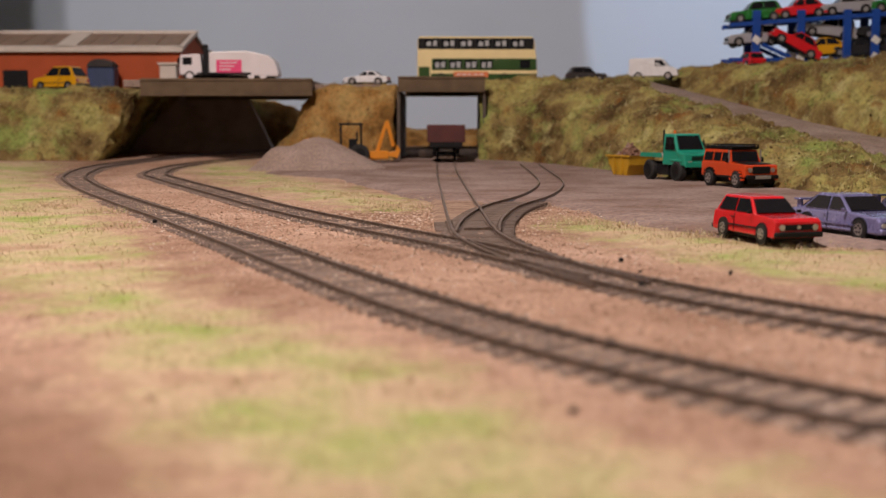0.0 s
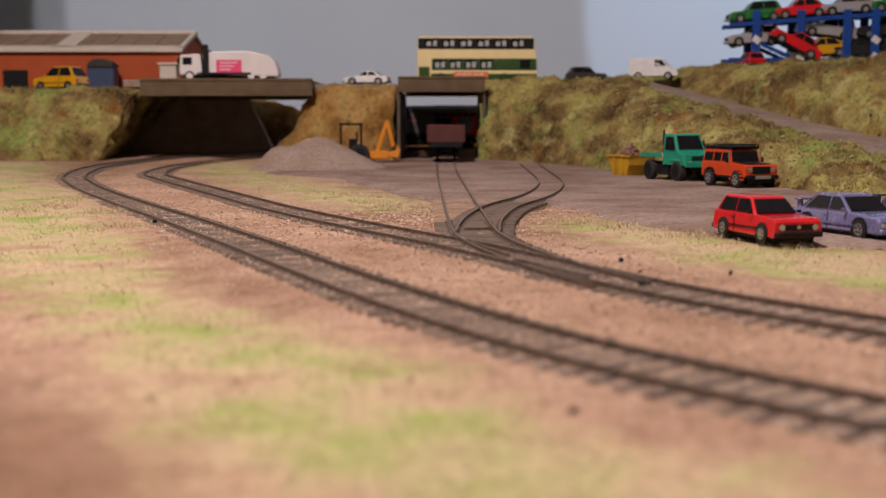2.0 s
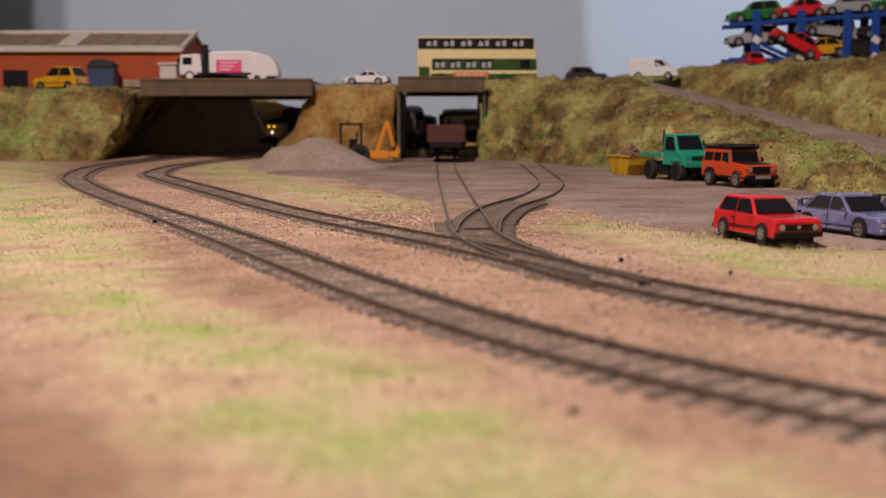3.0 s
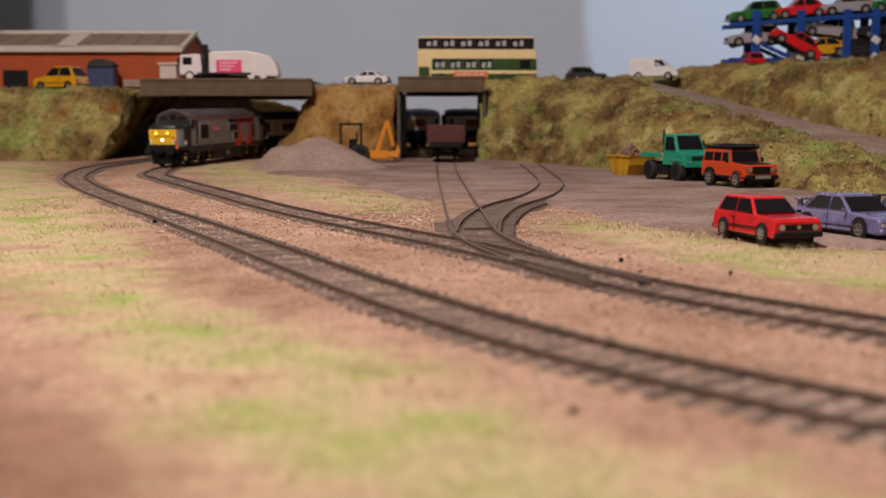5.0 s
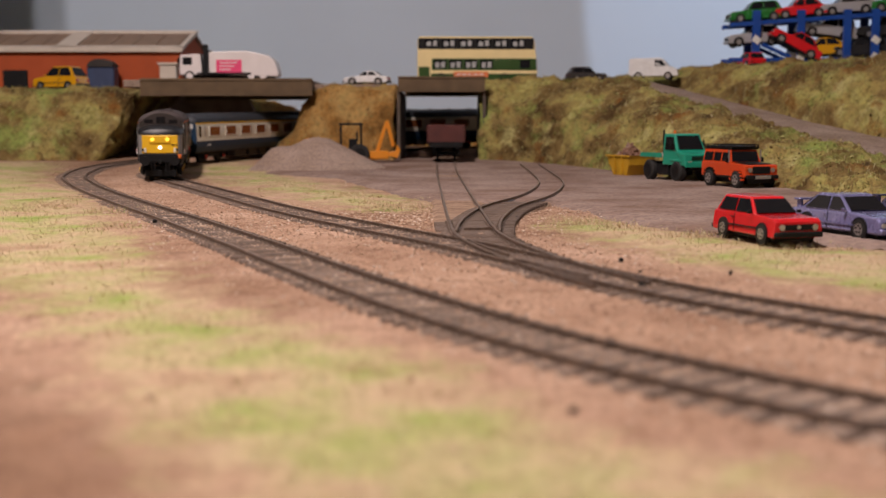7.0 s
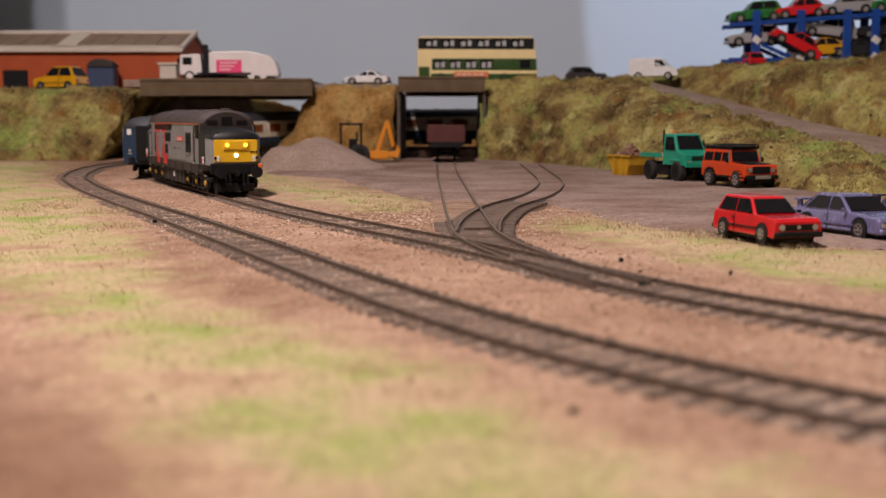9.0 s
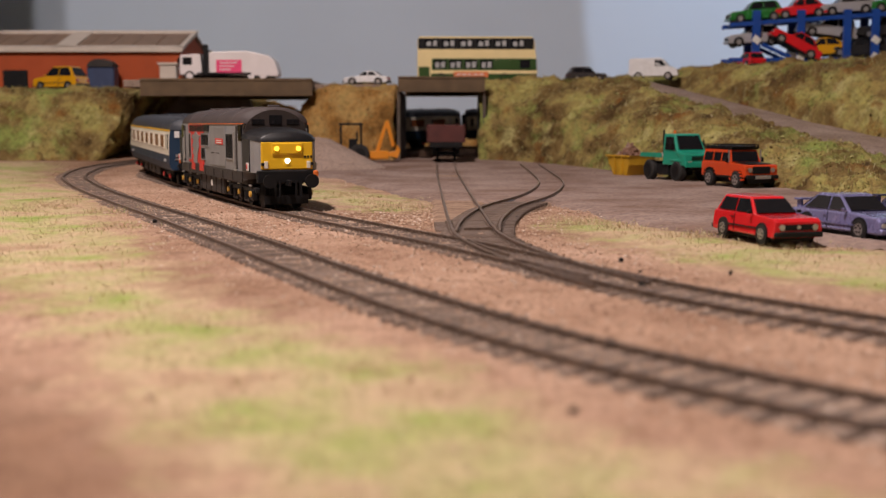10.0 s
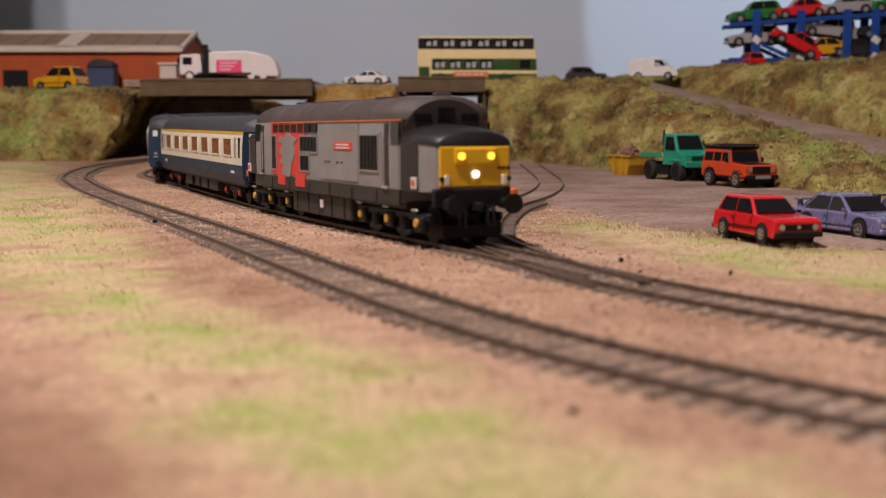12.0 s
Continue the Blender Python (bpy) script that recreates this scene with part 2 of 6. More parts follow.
TURF_FRONT = [(-0.9, 1.25), (-0.40, 1.22), (-0.332, 0.963), (-0.228, 0.732), (-0.134, 0.479), (-0.088, 0.355), (-0.055, 0.282), (-0.021, 0.237), (0.002, 0.199), (0.018, 0.17), (0.038, 0.151), (0.055, 0.125),
              (-0.015, 0.125), (-0.040, 0.17), (-0.068, 0.228), (-0.111, 0.32), (-0.159, 0.384), (-0.9, 0.75)]
TURF_MID = [(-0.236, 1.10), (-0.225, 1.25), (-0.175, 1.13), (-0.092, 0.871), (-0.032, 0.731), (-0.013, 0.663), (-0.021, 0.605), (-0.057, 0.653), (-0.103, 0.761), (-0.173, 0.945)]
TURF_RIGHT = [(0.055, 0.569), (0.076, 0.538), (0.104, 0.468), (0.129, 0.430), (0.18, 0.415), (0.40, 0.40), (0.40, 0.26), (0.126, 0.32), (0.108, 0.337), (0.093, 0.355), (0.081, 0.408), (0.065, 0.457), (0.054, 0.499)]
YARD = [(-0.158, 1.03), (-0.086, 0.973), (-0.026, 0.735), (-0.004, 0.675), (0.035, 0.665), (0.060, 0.665), (0.074, 0.60), (0.085, 0.537), (0.111, 0.462), (0.169, 0.422), (0.45, 0.40), (0.45, 0.70), (0.27, 0.72), (0.21, 0.88), (0.155, 1.09), (0.062, 1.30), (-0.04, 1.30), (-0.15, 1.20)]


def inside(x, y, poly):
    """Signed distance to a polygon's edge, positive inside."""
    d, hit, n = 9.0, False, len(poly)
    for i in range(n):
        (ax, ay), (bx, by) = poly[i], poly[(i + 1) % n]
        ex, ey = bx - ax, by - ay
        k = max(0, min(1, ((x - ax) * ex + (y - ay) * ey) / (ex * ex + ey * ey)))
        d = min(d, math.hypot(x - ax - k * ex, y - ay - k * ey))
        if (ay > y) != (by > y) and x < ax + ex * (y - ay) / ey:
            hit = not hit
    return d if hit else -d


def turf(x, y):
    k = 0.03 + 0.06 * abs(y)
    d = max(inside(x, y, TURF_FRONT), inside(x, y, TURF_MID), inside(x, y, TURF_RIGHT))
    return max(0.0, min(1.0, 0.5 + d / k))


# Darker brown areas: earth beside the lines, near-left corner, right strip, left bank foot.
BROWN_GROUND = [[(-0.30, 0.30), (-0.125, 0.27), (-0.075, 0.205), (-0.042, 0.155), (-0.02, 0.10), (-0.30, 0.10)],
        [(-0.115, 0.48), (-0.085, 0.40), (-0.045, 0.30), (-0.03, 0.285), (-0.045, 0.275), (-0.075, 0.335), (-0.115, 0.43)],
        [(0.026, 0.62), (0.050, 0.60), (0.070, 0.545), (0.052, 0.47), (0.030, 0.47)], [(-0.05, 0.60), (-0.012, 0.63), (0.0, 0.56), (-0.012, 0.50)], [(0.060, 0.475), (0.10, 0.40), (0.13, 0.345), (0.22, 0.31), (0.24, 0.40), (0.13, 0.425), (0.09, 0.475)], [(-0.02, 0.70), (0.055, 0.68), (0.05, 0.58), (0.02, 0.47), (-0.005, 0.47)], [(-0.40, 1.26), (-0.36, 1.05), (-0.30, 0.88), (-0.26, 0.86), (-0.30, 1.1), (-0.34, 1.28)]]


def brown_ground(x, y):
    d = max(inside(x, y, p) / (0.014 + 0.05 * abs(y)) for p in BROWN_GROUND)
    return max(0.0, min(0.74, 0.38 + 0.9 * d + 0.5 * noise.noise((x * 40, y * 40, 9))))


LINES = np.array([(p.x, p.y) for ln in (LINE_BACK, LINE_FRONT) for p in spline([Vector((a, b, 0)) for a, b in ln], 0.008)])


def lump(x, y):
    """Unevenness of the ground, which meets the ballast beside the running lines."""
    d = math.sqrt(((LINES - (x, y)) ** 2).sum(1).min())
    w = max(0.0, min(1.0, (0.060 - d) / 0.042))
    bed = w * w * (3 - 2 * w) * (level(y) + 0.0020 - rise(y))
    if d < 0.016:
        return bed
    return bed + 0.0009 * noise.noise((x * 22, y * 22, 3.0)) + 0.0004 * noise.noise((x * 90, y * 90, 7.0))


def ground():
    """One sheet: the baseboard's scatter-covered top, fine near the camera and coarse far off."""
    xs = [-1.9, -1.4, -1.0, -0.7] + [-0.5 + 0.0085 * i for i in range(107)] + [0.45, 0.55, 0.7, 1.0, 1.4, 1.9]
    ys = [-0.6, -0.2, 0.0] + [0.05 + 0.0045 * i for i in range(150)] + [0.725 + 0.012 * i for i in range(66)] + [1.6, 1.8, 2.02]
    me = bpy.data.meshes.new("ground")
    vs = [(x, y, rise(y) + lump(x, y) + 0.0012 * turf(x, y)) for y in ys for x in xs]
    n = len(xs)
    fs = [(j * n + i, j * n + i + 1, (j + 1) * n + i + 1, (j + 1) * n + i) for j in range(len(ys) - 1) for i in range(n - 1)]
    me.from_pydata(vs, [], fs)
    at = me.attributes.new("turf", "FLOAT", "POINT")
    at.data.foreach_set("value", [turf(x, y) for y in ys for x in xs])
    so = me.attributes.new("brown_ground", "FLOAT", "POINT")
    so.data.foreach_set("value", [brown_ground(x, y) for y in ys for x in xs])
    me.materials.append(M_GROUND)
    for p in me.polygons:
        p.use_smooth = True
    return tagged(new("ground", me), "tan scatter-covered model baseboard with turf patches", "ground", kind="structure")


def yard():
    """The trodden grey-brown hardstanding, a thin layer over the baseboard."""
    bm = bmesh.new()
    st = 0.01
    grid = {}
    for i in range(-18, 47):
        for j in range(39, 132):
            x, y = i * st, j * st
            d = inside(x, y, YARD)
            if d > -0.012:
                f = max(0, min(1, (d + 0.012) / 0.024))
                grid[i, j] = bm.verts.new((x, y, rise(y) - 0.0016 + 0.0040 * (f * f * (3 - 2 * f)) + 0.4 * lump(x, y)))
    for i, j in list(grid):
        q = [grid.get(k) for k in ((i, j), (i + 1, j), (i + 1, j + 1), (i, j + 1))]
        if all(q):
            bm.faces.new(q)
    return tagged(link("yard_pavement", bm, M_HARD, smooth=True), "grey-brown powdered hardstanding of the goods yard", "pavement", kind="structure")


# ---- tracks ----
GAUGE = 0.0172


def sweep(bm, pts, off, profile, z0):
    """Draw a rail's profile (across, up) along a line at a sideways offset."""
    prev = None
    for i, p in enumerate(pts):
        t = (pts[min(i + 1, len(pts) - 1)] - pts[max(i - 1, 0)])
        t.z = 0
        t.normalize()
        s = Vector((-t.y, t.x, 0))
        ring = [bm.verts.new(p + s * (off + a) + Vector((0, 0, z0 + u))) for a, u in profile]
        if prev:
            for k in range(len(ring)):
                bm.faces.new((prev[k], prev[(k + 1) % len(ring)], ring[(k + 1) % len(ring)], ring[k]))
        else:
            bm.faces.new(ring)
        prev = ring
    bm.faces.new(prev[::-1])


RAIL = [(-0.0007, 0), (0.0007, 0), (0.0003, 0.0004), (0.0003, 0.0012), (0.0005, 0.0013), (0.0005, 0.0018), (-0.0005, 0.0018), (-0.0005, 0.0013), (-0.0003, 0.0012), (-0.0003, 0.0004)]


def lift(pts, height=level):
    return [Vector((x, y, height(y))) for x, y in pts]


def sleeper_mesh():
    bm = bmesh.new()
    box(bm, (0, 0, 0.00165), (0.0024, 0.0300, 0.0018), 0.0003)
    for y in (-GAUGE / 2, GAUGE / 2):
        for s in (-1, 1):
            box(bm, (0, y + s * 0.0012, 0.0027), (0.0018, 0.0009, 0.0006))
    me = bpy.data.meshes.new("sleeper")
    bm.to_mesh(me)
    bm.free()
    me.materials.append(M_SLEEPER)
    return me


def track(label, line, step, reach, bed=0.0, wood=None, height=level, soil_mat=None):
    """Two rails on sleepers, bedded in ballast; reach limits where sleepers lie (from y, to y)."""
    t = thing("railway_track", label, "railway track", "tracks", "structure")
    pts = spline(lift(line, height), 0.008)
    for s in (-1, 1):
        bm = bmesh.new()
        sweep(bm, pts, s * GAUGE / 2, RAIL, 0.0022)
        part("rail", bm, M_RAIL, t)
    if bed is not None:
        bm = bmesh.new()
        prof = [(-0.0185, -0.0004), (-0.0130, 0.0021), (-0.007, 0.0023), (0.007, 0.0023), (0.0130, 0.0021), (0.0185, -0.0004)]
        sweep(bm, pts, 0, prof, bed)
        part("ballast_bed", bm, soil_mat or M_BALLAST, t, smooth=True)
    if wood:
        sp = spline(lift(line, height), step)
        for i, p in enumerate(sp[1:-1], 1):
            if reach[0] < p.y < reach[1]:
                d = sp[i + 1] - sp[i - 1]
                ob = new("sleeper", wood)
                ob.parent = t
                ob.matrix_basis = Matrix.Translation(p + Vector((0, 0, 0.0004 * random.random() - 0.0001))) @ Matrix.Rotation(math.atan2(d.y, d.x) + random.uniform(-0.03, 0.03), 4, "Z")
    return t


# ---- hillsides ----
def loft(name, sections, nu, nv, amp, freq, mat, label, category="hillside", seed=0.0, drop=True):
    """A rough bank through cross-sections of equal point counts, displaced by clumpy noise."""
    S = [[Vector(p) for p in s] for s in sections]

    def between(arr, t):
        k = t * (len(arr) - 1)
        i = min(int(k), len(arr) - 2)
        return arr[i].lerp(arr[i + 1], k - i)
    rows = []
    for a in range(nu + 1):
        k = a / nu * (len(S) - 1)
        i = min(int(k), len(S) - 2)
        sec = [p.lerp(q, k - i) for p, q in zip(S[i], S[i + 1])]
        rows.append([between(sec, b / nv) for b in range(nv + 1)])
    me = bpy.data.meshes.new(name)
    vs = []
    for a, r in enumerate(rows):
        for b, p in enumerate(r):
            du = rows[min(a + 1, nu)][b] - rows[max(a - 1, 0)][b]
            dv = r[min(b + 1, nv)] - r[max(b - 1, 0)]
            n = du.cross(dv).normalized()
            w = min(1, 6 * b / nv) if drop else 1
            k = noise.noise(p * freq + Vector((seed, 0, 0))) + 0.6 * noise.noise(p * freq * 2.7) + 0.35 * noise.noise(p * freq * 7)
            vs.append(p + n * amp * k * w)
    m = nv + 1
    fs = [(a * m + b, (a + 1) * m + b, (a + 1) * m + b + 1, a * m + b + 1) for a in range(nu) for b in range(nv)]
    me.from_pydata(vs, [], fs)
    me.materials.append(mat)
    for p in me.polygons:
        p.use_smooth = True
    return tagged(new(name, me), label, category, kind="structure")


TOP = 0.091


def hills():
    lo = 0.0
    # bank beside the wide bridge, carrying the depot
    secs = []
    tl = TOP - 0.0085
    for x, y0, lean in ((-1.9, 1.18, 0), (-1.2, 1.22, 0), (-0.75, 1.25, 0), (-0.55, 1.265, 0), (-0.43, 1.272, 0), (-0.376, 1.28, 0.036), (-0.374, 1.30, 0.044), (-0.385, 1.36, 0.056), (-0.40, 1.46, 0.074)):
        secs.append([(x, y0, lo), (x + 0.25 * lean, y0 + 0.008, 0.02), (x + 0.65 * lean, y0 + 0.024, 0.052), (x + 0.9 * lean, y0 + 0.038, tl - 0.008), (x + lean, y0 + 0.058, tl), (x + lean, max(1.5, y0 + 0.1), tl), (x + lean, 2.02, tl)])
    loft("hillside", secs, 140, 60, 0.0068, 34, M_HILL, "mottled olive and brown turf bank carrying the depot", seed=1.0)
    # island of bank between the two bridges
    secs = []
    for x, y0, k in ((-0.196, 1.31, 0.0), (-0.188, 1.27, 0.05), (-0.160, 1.245, 0.45), (-0.138, 1.235, 0.95), (-0.12, 1.232, 1.0), (-0.085, 1.232, 1.0), (-0.052, 1.236, 1.0), (-0.049, 1.25, 1.0)):
        h = 0.004 + (TOP - 0.010) * k
        secs.append([(x, y0, lo), (x, y0 + 0.006, 0.3 * h), (x, y0 + 0.018, 0.7 * h), (x, y0 + 0.034, 0.96 * h), (x, y0 + 0.06, h), (x, 1.365 if x > -0.17 else 1.33, h), (x, 1.37 if x > -0.17 else 1.335, lo)])
    loft("hillside", secs, 70, 50, 0.0055, 34, M_AUTUMN, "russet turf bank between the two bridges", seed=4.0)
    # long bank with the ramp, beside the yard
    secs = []
    ramp_line = [  # foot x, y; road near edge x, y, z; road far edge; crest
        ((0.037, 1.246), (0.040, 1.29, TOP), (0.046, 1.40, TOP), (0.046, 1.41, TOP)),
        ((0.075, 1.215), (0.085, 1.285, TOP + 0.001), (0.088, 1.40, TOP), (0.09, 1.41, TOP)),
        ((0.115, 1.14), (0.15, 1.27, TOP), (0.17, 1.38, TOP), (0.175, 1.40, TOP + 0.001)),
        ((0.150, 1.055), (0.205, 1.235, 0.087), (0.232, 1.30, 0.088), (0.255, 1.37, 0.104)),
        ((0.178, 0.96), (0.238, 1.13, 0.064), (0.285, 1.18, 0.066), (0.31, 1.26, 0.103)),
        ((0.205, 0.86), (0.270, 1.02, 0.045), (0.325, 1.06, 0.047), (0.355, 1.16, 0.104)),
        ((0.228, 0.765), (0.300, 0.92, 0.028), (0.365, 0.95, 0.031), (0.40, 1.08, 0.106)),
        ((0.252, 0.68), (0.330, 0.83, 0.016), (0.405, 0.85, 0.018), (0.45, 1.02, 0.107)),
        ((0.34, 0.60), (0.42, 0.70, 0.006), (0.52, 0.72, 0.008), (0.60, 0.92, 0.107)),
        ((0.60, 0.50), (0.66, 0.56, 0.004), (0.80, 0.58, 0.006), (0.90, 0.80, 0.107)),
    ]
    low, high, road = [], [], []
    for (fx, fy), n, f, c in ramp_line:
        F, N = Vector((fx, fy, lo)), Vector(n)
        lowp = []
        for a, b in ((0, 0), (0.12, 0.30), (0.38, 0.72), (0.75, 0.97), (1.0, 1.0), (1.06, 0.98)):
            q = F.lerp(N, a)
            lowp.append((q.x, q.y, N.z * b))
        low.append(lowp)
        W, C = Vector(f), Vector(c)
        road.append([tuple(N + Vector((-0.004, -0.004, -0.001))), tuple(N.lerp(W, 0.5) + Vector((0, 0, 0.0015))), tuple(W + Vector((0.004, 0.006, 0.0)))])
        hp = [(W.x, W.y, W.z - 0.002)]
        for a, b in ((0.15, 0.38), (0.5, 0.82), (0.85, 1.0), (1.0, 1.0)):
            q = W.lerp(C, a)
            hp.append((q.x, q.y, W.z + (C.z - W.z) * b))
        hp += [(C.x + 0.02, max(1.43, C.y + 0.02), C.z), (C.x + 0.02, max(1.435, C.y + 0.025), lo)]
        high.append(hp)
    loft("hillside", low, 190, 64, 0.0085, 33, M_HILL, "mottled olive and green turf bank beside the yard", seed=9.0)
    loft("hillside", high, 190, 68, 0.0078, 33, M_HILL, "long turf bank above the ramp", seed=14.0)
    loft("ramp_road", road, 120, 8, 0.0005, 60, M_ROAD, "bare grey-brown road ramp up the bank", "road", seed=3.0, drop=False)
    # low bank far behind the tracks
    secs = []
    for x, z in ((-0.42, 0.10), (-0.345, 0.097), (-0.30, 0.090), (-0.255, 0.080), (-0.215, 0.069), (-0.185, 0.052), (-0.12, 0.040), (0.0, 0.036), (0.3, 0.036), (0.9, 0.04), (1.9, 0.04)):
        secs.append([(x, 1.63, lo), (x, 1.645, 0.6 * z), (x, 1.68, z), (x, 1.74, z * 0.9), (x, 1.80, lo)])
    loft("hillside", secs, 120, 20, 0.004, 42, M_AUTUMN, "low russet bank along the backdrop", seed=21.0)


def ramp_top():
    """Roads over the two bridges and across the island."""
    bm = boxes(((-0.115, 1.325, TOP - 0.0075), (0.13, 0.075, 0.006)), bevel=0.001)
    link("road", bm, M_ROAD)
    return tagged(scene.objects["road"], "grey-brown road surface across the island bank", "road", kind="structure")


# ---- bridges ----
def bridges():
    b = thing("road_bridge", "wide brown road bridge over both running lines", "bridge", "bridges")
    bm = bmesh.new()
    box(bm, (-0.2375, 1.364, 0.0865), (0.198, 0.210, 0.008), 0.0008)
    part("deck", bm, M_ROAD, b)
    for y in (1.252, 1.472):
        bm = bmesh.new()
        box(bm, (-0.2265, y, 0.0825), (0.180, 0.004, 0.0185), 0.0006)
        for i in range(2):
            box(bm, (-0.2265, y - 0.0022, 0.0745 + 0.0155 * i), (0.180, 0.0014, 0.0022), 0.0003)
        part("girder", bm, M_DECK, b, "dark timber-brown bridge girder")
    bm = bmesh.new()
    prism(bm, [(-0.44, 0.002), (-0.203, 0.002), (-0.244, 0.078), (-0.41, 0.078)], 1.455, 1.475)
    for v in bm.verts:
        if v.co.z > 0.05 and v.co.y < 1.5:
            v.co.y += 0.03
    part("abutment", bm, M_ABUT, b, "sloping dark grey concrete abutment")
    b2 = thing("road_bridge", "narrow dark bridge over the siding", "bridge", "bridges")
    bm = bmesh.new()
    box(bm, (-0.0015, 1.356, 0.0865), (0.086, 0.208, 0.008), 0.0008)
    part("deck", bm, M_ROAD, b2)
    for y in (1.252, 1.460):
        bm = bmesh.new()
        box(bm, (-0.0015, y, 0.0855), (0.091, 0.004, 0.0165), 0.0006)
        box(bm, (-0.0015, y - 0.0022, 0.0925), (0.091, 0.0014, 0.002), 0.0003)
        part("girder", bm, M_DECK, b2, "dark timber-brown bridge girder")
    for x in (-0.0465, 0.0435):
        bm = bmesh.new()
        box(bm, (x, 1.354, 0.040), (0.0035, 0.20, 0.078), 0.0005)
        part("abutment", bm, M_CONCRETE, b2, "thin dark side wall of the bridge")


def room():
    """Painted backdrop, the rest of the railway room, and an added wall that shades the left."""
    for name, c, s, m, lab in (
            ("wall_north", (0.0, 2.05, 0.55), (4.0, 0.06, 2.1), M_WALL, "pale grey-blue painted backdrop wall"),
            ("wall_west", (-1.95, 0.4, 0.55), (0.06, 3.3, 2.1), M_WALL2, "plain painted room wall"),
            ("wall_east", (1.95, 0.4, 0.55), (0.06, 3.3, 2.1), M_WALL2, "plain painted room wall"),
            # Unseen wall added to throw the left shadow on backdrop and depot.
            ("wall_partition", (-1.2635, 1.0, 0.55), (1.54, 0.05, 2.1), M_WALL2, "unseen plain wall added to shade the left side"),
            ("wall_south", (0.0, -1.2, 0.55), (4.0, 0.06, 2.1), M_WALL2, "plain painted room wall"),
            ("ceiling", (0.0, 0.4, 1.62), (4.0, 3.3, 0.06), M_WALL2, "plain painted ceiling"),
            ("floor", (0.0, 0.4, -0.52), (4.0, 3.3, 0.06), M_WALL2, "plain room floor")):
        bm = boxes((c, s))
        tagged(link(name, bm, m), lab, name.split("_")[0], kind="structure")


def pile():
    bm = bmesh.new()
    n, rings = 56, 16
    prev = None
    for j in range(rings + 1):
        v = j / rings
        ring = []
        for i in range(n):
            a = 2 * math.pi * i / n
            ca, sa = math.cos(a), math.sin(a)
            r = v * (1 + 0.10 * noise.noise((ca * 1.3, sa * 1.3, 5)))
            z = 0.036 * (1 - v) ** 1.0 - 0.004 * max(0, 1 - 6 * v) + 0.0006 * noise.noise((ca * v * 9, sa * v * 9, 2))
            x = 0.070 * r * ca - 0.004
            if ca < -0.2:
                z += 0.008 * math.exp(-((v - 0.62) / 0.18) ** 2) * (-ca)
            ring.append(bm.verts.new((x, 0.055 * r * sa, z - 0.001)))
        if prev:
            for i in range(n):
                bm.faces.new((prev[i], prev[(i + 1) % n], ring[(i + 1) % n], ring[i]))
        prev = ring
    ob = link("gravel_mound", bm, M_PILE, smooth=True)
    ob.matrix_world = pose(-0.112, 1.10, rise(1.1) - 0.0005)
    return tagged(ob, "conical heap of grey-brown sand on the yard", "sand pile")


def skin(bm, stations, closed=False):
    """Join rings of equal length along a body."""
    prev, first = None, None
    for ring in stations:
        vs = [bm.verts.new(p) for p in ring]
        n = len(vs)
        if prev:
            for i in range(n if closed else n - 1):
                bm.faces.new((prev[i], prev[(i + 1) % n], vs[(i + 1) % n], vs[i]))
        else:
            first = vs
        prev = vs
    bm.faces.new(first)
    bm.faces.new(prev[::-1])
    return bm


MM = 0.001


def arch(x, half, z0, z1, n=10, power=2.4):
    """Half-ring over the roof from one cantrail to the other."""
    out = []
    for i in range(n + 1):
        a = math.pi * i / n
        c, s = math.cos(a), math.sin(a)
        out.append((x * MM, math.copysign(abs(c) ** (2 / power), c) * half * MM, (z0 + (z1 - z0) * abs(s) ** (2 / power)) * MM))
    return out


def side_plate(bm, x0, x1, z0, z1, side, y, t=0.5, bevel=0.0):
    box(bm, ((x0 + x1) / 2 * MM, side * (y + t / 2) * MM, (z0 + z1) / 2 * MM), ((x1 - x0) * MM, t * MM, (z1 - z0) * MM), bevel)
    return bm




ground()
yard()
room()
hills()
ramp_top()
bridges()
WOOD = sleeper_mesh()
track("rusty outer running line with weathered sleepers", LINE_FRONT, 0.0066, (0.14, 1.34), wood=WOOD)
track("rusty inner running line with weathered sleepers", LINE_BACK, 0.0066, (0.14, 1.34), wood=WOOD)
track("rusty siding sunk into the yard, joining by a turnout", SIDING, 0.0066, (0.33, 0.525), bed=-0.0006, wood=WOOD, height=rise, soil_mat=M_TRODDEN)
track("short rusty spur curving across the yard", SPUR, 0.0066, (0.47, 0.66), bed=-0.0007, wood=WOOD, height=rise, soil_mat=M_TRODDEN)
pile()


# ---- road vehicles ----
def slab(bm, pts, t):
    """A thin plate through 3D points (mm), thickened along its normal."""
    P = [Vector(p) * MM for p in pts]
    n = (P[1] - P[0]).cross(P[2] - P[0]).normalized() * t * MM
    a = [bm.verts.new(p + n) for p in P]
    b = [bm.verts.new(p - n) for p in P]
    bm.faces.new(a)
    bm.faces.new(b[::-1])
    for i in range(len(P)):
        j = (i + 1) % len(P)
        bm.faces.new((a[i], b[i], b[j], a[j]))
    return bm


